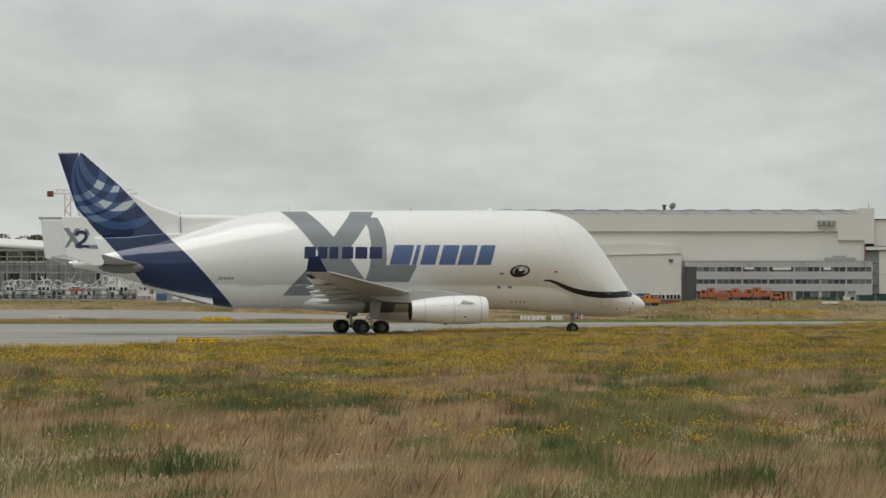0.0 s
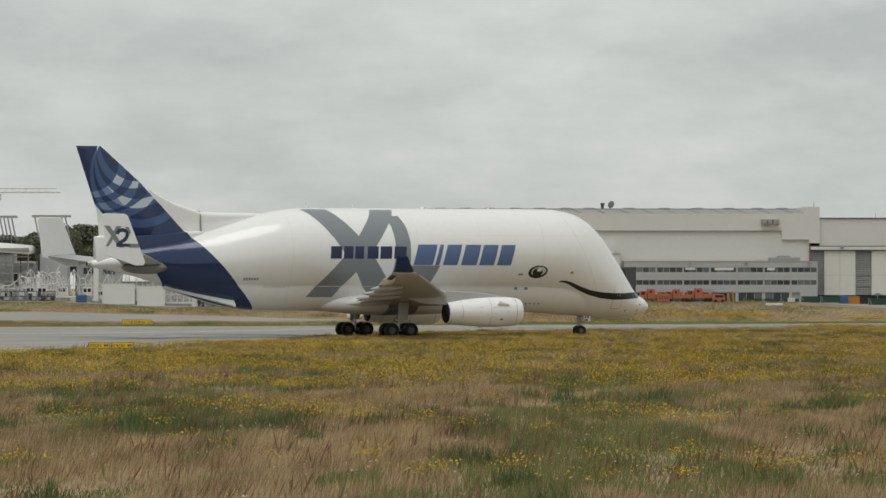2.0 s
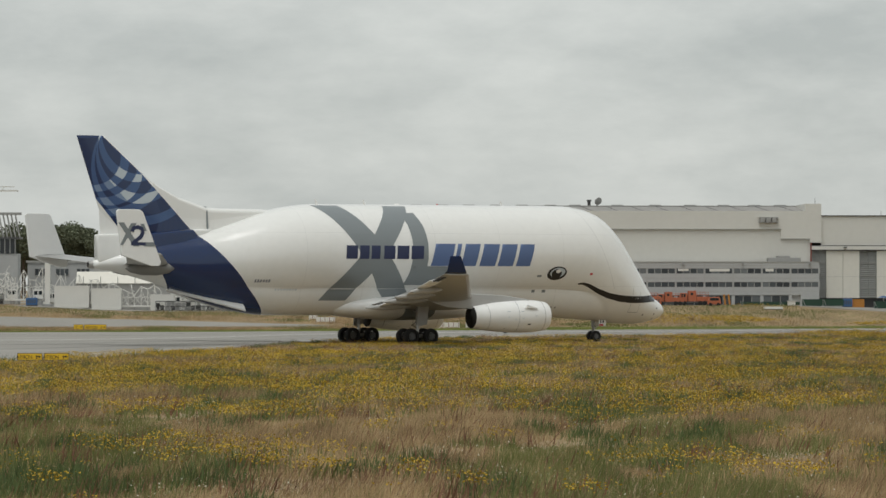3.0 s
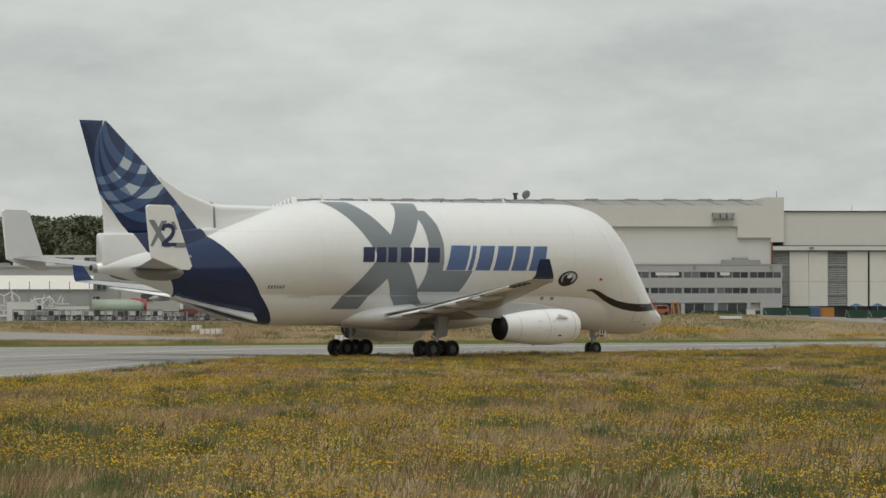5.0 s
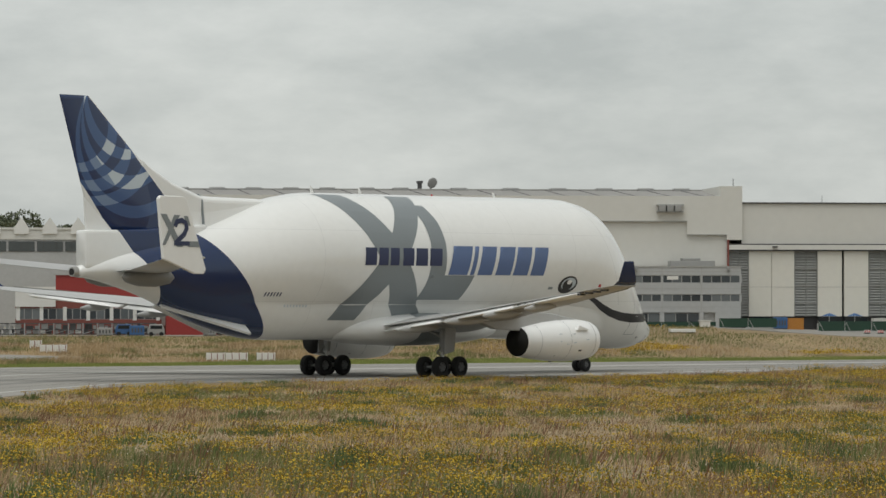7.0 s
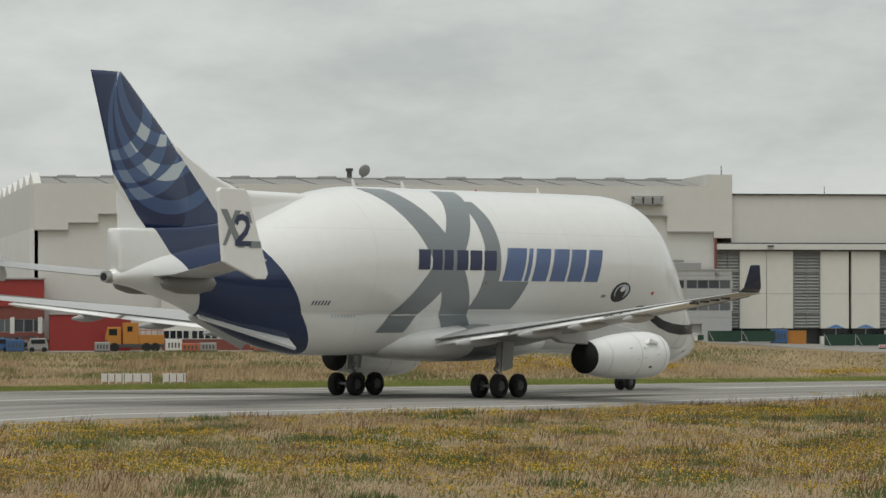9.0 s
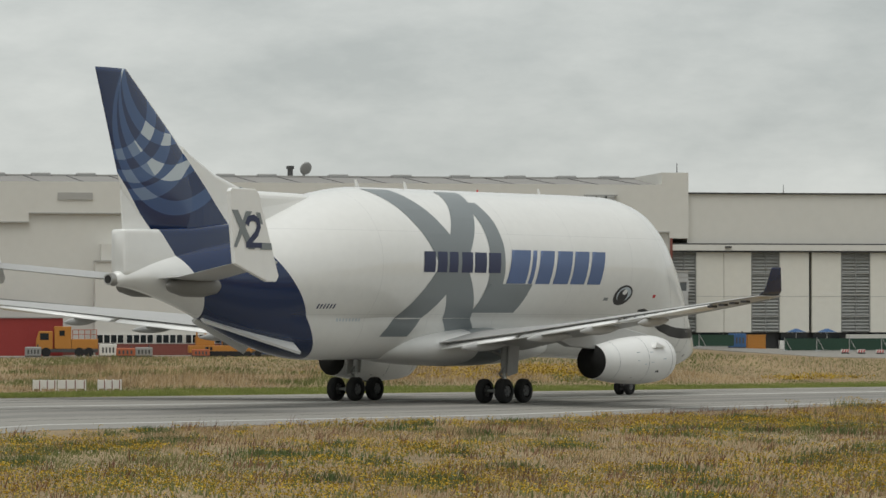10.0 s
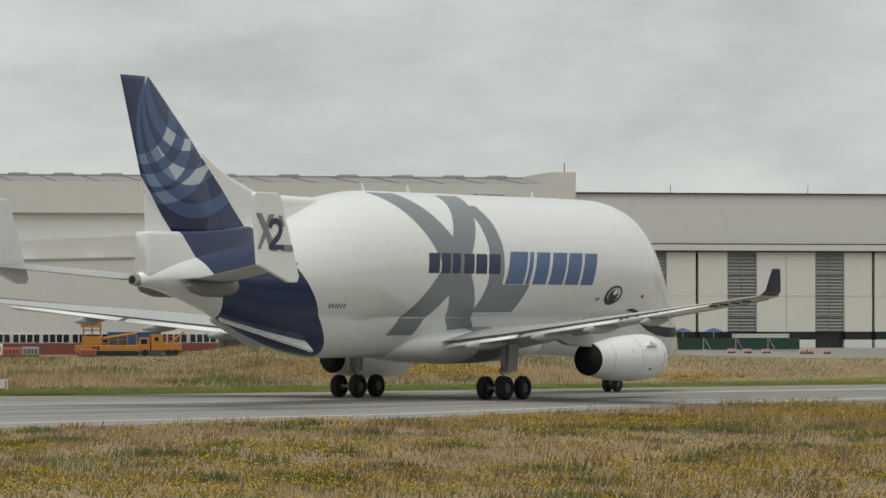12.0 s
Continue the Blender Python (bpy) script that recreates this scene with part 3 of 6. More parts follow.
        # winglet
        rr = [foil_ring(-8.8, 2.1, 6.17, side * 28.55, 0.06), foil_ring(-9.05, 1.8, 6.42, side * 28.85, 0.06, "y"), foil_ring(-9.75, 1.0, 7.6, side * 29.2, 0.06, "y")]
        part("winglet", loft(rr), BLUE, wing, "dark blue winglet", True)
        # flap track fairings
        for y, ln in ((6.3, 4.6), (11.6, 4.6), (15.8, 4.0), (20.2, 3.2)):
            le, te, z = wing_at(y)
            rr = []
            for k in range(11):
                u = k / 10
                s = math.sin(math.pi * min(max(u, 0.02), 0.98)) ** 0.6
                rr.append([(te + ln * 0.62 - ln * u, side * (y + 0.2 * s * math.cos(a)), z - 0.42 - 0.16 * u + 0.28 * s * math.sin(a)) for a in [2 * math.pi * j / 12 for j in range(12)]])
            part("flap_fairing", loft(rr), WING_GREY, wing, "", True)
        # aileron hinge gaps under the outer trailing edge
        for k in range(12) if side < 0 else ():
            y = 18.4 + k * 0.82
            le, te, z = wing_at(y)
            part("hinge_cover", box(te - 0.12, te + 0.35, side * y - 0.16, side * y + 0.16, z - 0.24, z - 0.12), FRAME_DARK, wing)
    # engines
    for side in (-1, 1):
        y = side * 9.4
        prof = ((3.15, 1.0), (3.6, 1.06), (4.6, 1.20), (5.6, 1.32), (7.0, 1.42), (8.4, 1.46), (9.8, 1.41), (10.6, 1.30), (10.85, 1.20), (10.9, 1.12), (10.75, 1.05), (9.6, 1.02), (8.6, 1.02))
        rings = [[(x, y + r * math.cos(a), 2.5 + (10.5 - x) * -0.012 + r * math.sin(a)) for a in [2 * math.pi * j / 32 for j in range(32)]] for x, r in prof]
        eng = part("engine", loft(rings, True, False), WHITE, plane, "round white turbofan nacelle", True)
        inner = ((3.15, 0.995), (3.22, 0.94), (4.4, 0.9), (5.0, 0.4))
        rings = [[(x, y + r * math.cos(a), 2.41 + r * math.sin(a)) for a in [2 * math.pi * j / 28 for j in range(28)]] for x, r in inner]
        part("nozzle", loft(rings, True, True), SOOT, eng, "sooty black nozzle", True)
        rings = [[(x, y + r * math.cos(a), 2.41 + r * math.sin(a)) for a in [2 * math.pi * j / 16 for j in range(16)]] for x, r in ((3.7, 0.06), (4.2, 0.2), (5.0, 0.35))]
        part("exhaust_cone", loft(rings), DARK_METAL, eng, "", True)
        part("fan", tube((8.5, y, 2.48), (8.7, y, 2.48), 1.03, 1.03, 28), DARK_METAL, eng)
        for x0, mat_, w in ((4.45, GREY_STRIPE, 0.03), (7.35, GREY_STRIPE, 0.03), (10.1, METAL, 0.05)):
            r = float(np.interp(x0, [p[0] for p in prof[:9]], [p[1] for p in prof[:9]])) + 0.008
            rings = [[(x0 + d, y + r * math.cos(a), 2.5 + (10.5 - x0) * -0.012 + r * math.sin(a)) for a in [2 * math.pi * j / 32 for j in range(32)]] for d in (0, w)]
            part("nacelle_joint", loft(rings, True, False), mat_, eng)
        le, te, z = wing_at(9.4)
        pts = [(9.2, 3.95), (6.5, 4.35), (3.2, 4.5), (-1.8, 4.0), (0.5, 3.3), (4.0, 3.1), (7.5, 3.6)]
        part("pylon", prism(pts, y - 0.25, y + 0.25, 0.06), WING_GREY, eng, "grey engine pylon")
        part("access_panel", box(8.3, 8.58, y + side * 1.18, y + side * 1.30, 1.72, 1.98), BLACK, eng, "black nacelle vent")
        part("strake", prism([(8.0, 3.2), (9.3, 3.2), (8.2, 3.5)], y + side * 1.1, y + side * 1.45), WHITE, eng)
        for x0, z0 in ((6.2, 2.4), (6.2, 2.9), (6.9, 2.2), (7.6, 2.9), (7.6, 2.3), (9.0, 2.5)):
            r = float(np.interp(x0, [p[0] for p in prof[:9]], [p[1] for p in prof[:9]]))
            dy = math.sqrt(max(0.1, r * r - (z0 - 2.46) ** 2))
            part("stencil_bar", box(x0, x0 + 0.28, y + side * (dy - 0.02), y + side * (dy + 0.012), z0, z0 + 0.05), ICE, eng)
        part("drain_mast", box(6.6, 6.85, y - 0.04, y + 0.04, 0.98, 1.3), BLACK, eng)
        part("hatch", box(6.0, 6.4, y - 0.9, y - 0.72 if side < 0 else y + 0.9, 1.42, 1.62), FRAME_DARK, eng)
    # landing gear
    wheels = []

    def wheel(x, y, r, w, gear):
        bm = bmesh.new()
        pr = ((-w / 2, r * 0.55), (-w / 2, r * 0.86), (-w * 0.36, r * 0.97), (-w * 0.18, r), (w * 0.18, r), (w * 0.36, r * 0.97), (w / 2, r * 0.86), (w / 2, r * 0.55))
        rows = [[bm.verts.new((rr * math.cos(a), d, rr * math.sin(a))) for a in [2 * math.pi * j / 28 for j in range(28)]] for d, rr in pr]
        for a, b in zip(rows, rows[1:]):
            for k in range(28):
                bm.faces.new((a[k], a[(k + 1) % 28], b[(k + 1) % 28], b[k]))
        for d0, d1 in ((-w * 0.42, -w * 0.30), (w * 0.30, w * 0.42)):
            add_tube(bm, (0, d0, 0), (0, d1, 0), r * 0.46, r * 0.46, 20, 1)
        add_tube(bm, (0, -w * 0.5, 0), (0, w * 0.5, 0), r * 0.16, r * 0.16, 10, 1)
        for k in range(6):
            a = k * math.pi / 3
            for d in (-w * 0.44, w * 0.44):
                add_tube(bm, (r * 0.38 * math.cos(a), d - 0.02, r * 0.38 * math.sin(a)), (r * 0.38 * math.cos(a), d + 0.02, r * 0.38 * math.sin(a)), r * 0.07, r * 0.07, 6, 2)
        bmesh.ops.recalc_face_normals(bm, faces=bm.faces)
        ob = part("wheel", bm, [RUBBER, RIM, BLACK], gear, "black tyre on a grey rim", False)
        ob.matrix_basis = pose(x, y, r)
        wheels.append((ob, (x, y, r)))

    for side in (-1, 1):
        y = side * 5.34
        bm = bmesh.new()
        add_tube(bm, (0, y, 0.75), (0.1, y, 2.1), 0.13, 0.13, 14, 1)
        add_tube(bm, (0.1, y, 1.7), (0.35, y * 0.98, 4.2), 0.24, 0.26, 14)
        add_tube(bm, (0.3, y, 2.6), (0.2, side * 3.2, 3.5), 0.10, 0.10, 10)
        add_tube(bm, (0.2, y, 1.3), (-0.5, y, 1.7), 0.06, 0.06, 8)
        add_tube(bm, (-0.5, y, 1.7), (0.1, y, 2.2), 0.06, 0.06, 8)
        add_tube(bm, (-1.0, y, 0.7), (1.0, y, 0.72), 0.15, 0.15, 12)
        for dx in (-1.0, 1.0):
            add_tube(bm, (dx, y - 0.7, 0.71), (dx, y + 0.7, 0.71), 0.09, 0.09, 10)
        gear = part("main_landing_gear", bm, [GREY_STEEL, METAL], plane, "grey steel main gear leg with four wheels")
        part("gear_door", prism([(-0.3, 1.55), (0.75, 1.75), (1.0, 3.9), (-0.1, 3.9)], y + side * 0.45 - 0.04, y + side * 0.45 + 0.04, 0.02), WING_GREY, gear, "grey gear leg door")
        for dx in (-1.0, 1.0):
            for dy in (-0.7, 0.7):
                wheel(dx, y + dy, 0.71, 0.52, gear)
    bm = bmesh.new()
    add_tube(bm, (22.2, 0, 0.5), (22.1, 0, 2.3), 0.13, 0.17, 14)
    add_tube(bm, (22.2, -0.4, 0.52), (22.2, 0.4, 0.52), 0.07, 0.07, 8)
    add_tube(bm, (22.3, 0, 1.2), (23.4, 0, 2.1), 0.06, 0.06, 8)
    add_tube(bm, (22.15, -0.2, 1.5), (22.15, 0.2, 1.5), 0.12, 0.12, 8)
    gear = part("nose_landing_gear", bm, [GREY_STEEL], plane, "grey nose gear leg with twin wheels")
    for dy in (-0.36, 0.36):
        wheel(22.2, dy, 0.52, 0.36, gear)
    for y in (-0.62, 0.62):
        part("gear_door", box(22.35, 23.15, y - 0.03, y + 0.03, 1.45, 2.1, 0.02), WHITE, gear, "white nose gear door")
    part("door_plate", box(22.4, 22.85, -0.66, -0.654, 1.48, 1.66), RED_LIGHT, gear, "red plate on the nose gear door")
    part("letter_bar", box(22.5, 22.64, -0.66, -0.654, 1.74, 2.02), BLACK, gear)
    part("letter_bar", box(22.76, 22.92, -0.66, -0.654, 1.74, 2.02), BLACK, gear)
    # livery on both flanks
    for side in (-1, 1):
        a = [(-7.2, 12.36), (-6.1, 11.2), (-4.95, 9.8), (-3.7, 8.1), (-2.5, 6.5), (-1.3, 5.0), (-0.35, 3.9)]
        outline_decal("cross_band", level_stroke(a, 2.6, 2.95), 0.014, GREY_STRIPE, hull, "grey painted diagonal band", side)
        b = [(-0.15, 12.36), (-1.5, 10.8), (-2.7, 9.3), (-3.7, 8.0), (-5.3, 6.1), (-7.1, 3.9)]
        outline_decal("cross_band", level_stroke(b, 2.35, 2.75), 0.018, GREY_STRIPE, hull, "grey painted diagonal band", side)
        c = [(0.45, 11.75), (0.85, 10.6), (1.02, 9.2), (1.02, 7.6), (0.9, 6.4), (0.6, 5.28)]
        outline_decal("upright_band", level_stroke(c, 1.5, 1.7), 0.022, GREY_STRIPE, hull, "grey painted upright band", side)
        outline_decal("foot_band", [[(0.4, 6.96), (5.0, 6.96), (4.3, 5.28), (-0.3, 5.28)]], 0.026, GREY_STRIPE, hull, "grey painted foot band", side)
        # name shapes: plain leaning blocks in the colours of the painted names
        for x0, x1, z0, z1, lean, paint, tone, cells in (
                (-6.6, 1.45, 7.6, 8.78, 0.05, NAVY, "navy", ((0.0, 0.142), (0.17, 0.29), (0.317, 0.43), (0.478, 0.62), (0.647, 0.80), (0.83, 0.99))),
                (1.9, 13.2, 7.0, 8.98, 0.5, SLATE, "slate blue", ((0.02, 0.21), (0.235, 0.275), (0.31, 0.455), (0.49, 0.645), (0.67, 0.82), (0.85, 0.99)))):
            for u0, u1 in cells:
                a, b = x0 + (x1 - lean - x0) * u0, x0 + (x1 - lean - x0) * u1
                outline_decal("name_block", [[(a + lean, z1), (b + lean, z1), (b, z0), (a, z0)]], 0.032, paint, hull, tone + " painted block", side, 0.5)
        # registration and small print as bars
        outline_decal("registration_bar", [[(-15.0 + k * 0.26, 5.76), (-14.88 + k * 0.26, 5.76), (-14.92 + k * 0.26, 5.5), (-15.04 + k * 0.26, 5.5)] for k in range(6)], 0.012, NAVY, hull, "", side, 0.5)
        # eye
        outline_decal("eye_rim", [ellipse(15.7, 6.36, 1.05, 0.62, 0.10)], 0.012, BLACK, hull, "black painted eye rim", side, 0.25)
        outline_decal("eye_white", [ellipse(15.76, 6.42, 0.80, 0.44, 0.10)], 0.018, ICE, hull, "grey painted eye", side, 0.25)
        outline_decal("eye_pupil", [ellipse(15.66, 6.33, 0.55, 0.40, 0)], 0.024, BLACK, hull, "black painted pupil", side, 0.25)
        outline_decal("eye_glint", [ellipse(15.8, 6.55, 0.26, 0.16, 0.1)], 0.030, WHITE, hull, "", side, 0.2)
        # smile running into the cockpit windows
        sm = [(18.3, 5.40), (18.9, 5.42), (19.6, 5.2), (20.6, 4.75), (21.8, 4.32), (23.2, 4.05), (24.6, 3.93), (26.0, 3.94), (27.2, 4.02), (28.0, 4.05)]
        outline_decal("smile_band", stroke(sm, lambda u: 0.12 + 0.6 * min(1, u * 1.6) - 0.12 * u), 0.014, BLACK, hull, "dark grey painted smile", side, 0.3)
        outline_decal("cockpit_window", [[(26.9, 4.28), (27.6, 4.3), (27.75, 3.85), (27.0, 3.8)], [(27.7, 4.3), (28.15, 4.22), (28.35, 3.9), (27.85, 3.85)]], 0.030, GLASS_DARK, hull, "dark cockpit window", side, 0.3)
        outline_decal("door_window", [[(13.6, 4.9), (13.95, 4.9), (13.95, 4.6), (13.6, 4.6)]], 0.012, GREY_STRIPE, hull, "", side)
        outline_decal("door_window", [[(14.7, 4.9), (15.1, 4.9), (15.1, 4.6), (14.7, 4.6)]], 0.012, GREY_STRIPE, hull, "", side)
        outline_decal("door_window", [[(13.6, 6.2), (14.1, 6.2), (14.1, 6.02), (13.6, 6.02)]], 0.012, GREY_STRIPE, hull, "", side)
        for x_, z_ in ((27.9, 2.55), (28.2, 3.1), (26.4, 2.5), (28.0, 2.15)):
            outline_decal("sensor", [ellipse(x_, z_, 0.09, 0.09, 0, 8)], 0.012, DARK_METAL, hull, "small dark sensor", side, 0.3)
        for k in range(4):
            outline_decal("stencil_bar", [[(15.2 + 0.45 * k, 3.3), (15.32 + 0.45 * k, 3.3), (15.32 + 0.45 * k, 3.16), (15.2 + 0.45 * k, 3.16)]], 0.012, DARK_METAL, hull, "", side)
        for q in (([(24.6, 5.0), (24.6, 2.75), (24.63, 2.75), (24.63, 5.0)]), ([(25.6, 4.6), (25.6, 2.75), (25.63, 2.75), (25.63, 4.6)]), ([(24.6, 2.75), (25.63, 2.75), (25.63, 2.72), (24.6, 2.72)])):
            outline_decal("door_outline", [q], 0.010, GREY_STRIPE, hull, "", side)
        outline_decal("red_mark", [[(19.3, 6.4), (19.6, 6.4), (19.6, 6.2), (19.3, 6.2)]], 0.012, RED_LIGHT, hull, "", side)
        for k in range(8):
            outline_decal("stencil_bar", [[(-12.9 + 0.28 * k, 4.95), (-12.75 + 0.28 * k, 4.95), (-12.75 + 0.28 * k, 4.78), (-12.9 + 0.28 * k, 4.78)]], 0.012, ICE, hull, "", side)
    # antennas on the back
    for x in (-7.4, -2.5, 12.0):
        part("antenna", prism([(x, 12.4), (x + 0.35, 12.4), (x + 0.02, 12.95), (x - 0.12, 12.95)], -0.03, 0.03), WHITE, plane, "small white blade antenna")
    for x in (5.2,):
        part("beacon", tube((x, 0, 12.5), (x, 0, 12.68), 0.08, 0.05, 10), RED_LIGHT, plane)
    return plane, wheels


aircraft, aircraft_wheels = build_aircraft()


# ---- ground ----
NEAR_EDGE = ((-900, -300), (-400, 30), (-60, 276), (-36, 278), (-26, 290), (-16, 324), (-12.5, 342), (-10.4, 355), (-7.6, 374), (-4, 393), (2, 415), (8, 426), (20, 433), (32, 440), (45, 454), (60, 467), (80, 480), (140, 508), (400, 620), (900, 850))
FAR_EDGE = ((-900, 360), (-300, 430), (-60, 468), (-17, 476), (10, 489), (39, 501), (75, 516), (140, 540), (400, 640), (900, 880))


def near_edge(x):
    return np.interp(x, [p[0] for p in NEAR_EDGE], [p[1] for p in NEAR_EDGE])


def far_edge(x):
    return np.interp(x, [p[0] for p in FAR_EDGE], [p[1] for p in FAR_EDGE])


def ground_z(x, y):
    """Level up to the taxiway, a low bank behind it, level again at the buildings."""
    start = np.maximum(far_edge(x) + 6, 500.0)
    start = np.minimum(start, 524.0)
    u = np.clip((y - start) / (541.0 - start), 0, 1)
    rise = np.interp(x, [-45, -28, 31, 37, 60, 68], [2.9, 2.0, 2.0, 2.8, 2.8, 2.4])
    return rise * u * u * (3 - 2 * u)


def build_ground():
    xs = np.concatenate([[-6000, -3000, -1500, -700, -350], np.arange(-200, 221, 7.0), [350, 700, 1500, 3000, 6000]])
    ys = np.concatenate([[-3000, -1000, -400, -100], np.arange(0, 480, 20.0), np.arange(480, 560, 2.5), [600, 700, 900, 1500, 2500, 4900]])
    gx, gy = np.meshgrid(xs, ys)
    gz = ground_z(gx, gy)
    n, m = len(ys), len(xs)
    verts = np.stack([gx.ravel(), gy.ravel(), gz.ravel()], 1)
    faces = [(i * m + j, i * m + j + 1, (i + 1) * m + j + 1, (i + 1) * m + j) for i in range(n - 1) for j in range(m - 1)]
    me = bpy.data.meshes.new("ground")
    me.from_pydata(verts.tolist(), [], faces)
    me.materials.append(GROUND)
    for p in me.polygons:
        p.use_smooth = True
    tagged(new("ground", me), "dry meadow soil rising to a low bank before the hangars", "ground", kind="structure")


build_ground()


def strip(name, xs, lo, hi, lift, material, rows=6):
    """A paved sheet between two lines, following the ground, with a shallow edge."""
    bm = bmesh.new()
    grid = []
    for x in xs:
        a, b = float(lo(x)), float(hi(x))
        grid.append([bm.verts.new((x, a + (b - a) * k / rows, float(ground_z(x, a + (b - a) * k / rows)) + lift)) for k in range(rows + 1)])
    for a, b in zip(grid, grid[1:]):
        for k in range(rows):
            bm.faces.new((a[k], b[k], b[k + 1], a[k + 1]))
    es = [e for e in bm.edges if e.is_boundary]
    g = bmesh.ops.extrude_edge_only(bm, edges=es)
    for v in g["geom"]:
        if isinstance(v, bmesh.types.BMVert):
            v.co.z -= 0.12
    bmesh.ops.recalc_face_normals(bm, faces=bm.faces)
    return mesh_object(name, bm, material)


fine_x = sorted(set([float(v) for v in np.arange(-150, 201, 5)] + [p[0] for p in NEAR_EDGE] + [p[0] for p in FAR_EDGE]))
tagged(strip("taxiway", fine_x, near_edge, far_edge, 0.03, PAVE), "worn grey concrete taxiway with pale joints and tyre marks", "taxiway", kind="structure")
for u, w, m_, lb in ((0.66, 0.5, MARK, "faded pale line along the taxiway"), (0.12, 0.4, MARK, "faded pale line along the taxiway"), (0.36, 2.2, STREAK, "dark tyre streak along the taxiway"), (0.50, 1.5, STREAK, "dark tyre streak along the taxiway"),
                     (0.82, 0.9, STREAK, "dark stain along the taxiway"), (0.24, 0.08, JOINT, "sealed joint along the taxiway"), (0.58, 0.08, JOINT, "sealed joint along the taxiway"), (0.9, 0.08, JOINT, "sealed joint along the taxiway")):
    if m_ is not None:
        def line_lo(x, u=u, w=w):
            return near_edge(x) * (1 - u) + far_edge(x) * u - w

        def line_hi(x, u=u, w=w):
            return near_edge(x) * (1 - u) + far_edge(x) * u + w
        tagged(strip("taxiway_line", [x for x in fine_x if abs(x) < 201], line_lo, line_hi, 0.034 + 0.003 * u, m_, 1), lb, "marking", kind="structure")
branch_x = [float(v) for v in np.arange(-200, 3, 6)]
tagged(strip("branch_taxiway", branch_x, lambda x: 508 + 0.012 * x, lambda x: 521 + 0.01 * x - 9.5 * max(0.0, (x + 26) / 26), 0.04, PAVE, 10), "pale concrete branch taxiway behind a grass island", "taxiway", kind="structure")
apron_x = [float(v) for v in np.arange(-200, 260, 8)]
tagged(strip("apron", apron_x, lambda x: 540 - 5 * min(max((x - 60) / 8, 0), 1) - 3.5 * min(max((24 - x) / 6, 0), 1), lambda x: 640, 0.04, PAVE, 44), "pale grey concrete apron before the hangars", "apron", kind="structure")


# ---- buildings ----
def window_band(parent, x0, x1, y, z0, z1, panes, frame_m=GREY_STEEL, glass=PANE):
    """A ribbon of panes set into a wall that faces the taxiway."""
    fr = part("window_frame", box(x0, x1, y - 0.06, y + 0.1, z0, z1), frame_m, parent)
    w = (x1 - x0) / panes
    for k in range(panes):
        part("pane", box(x0 + k * w + 0.05, x0 + (k + 1) * w - 0.05, y - 0.075, y - 0.05, z0 + 0.05, z1 - 0.05), glass, fr)
    return fr


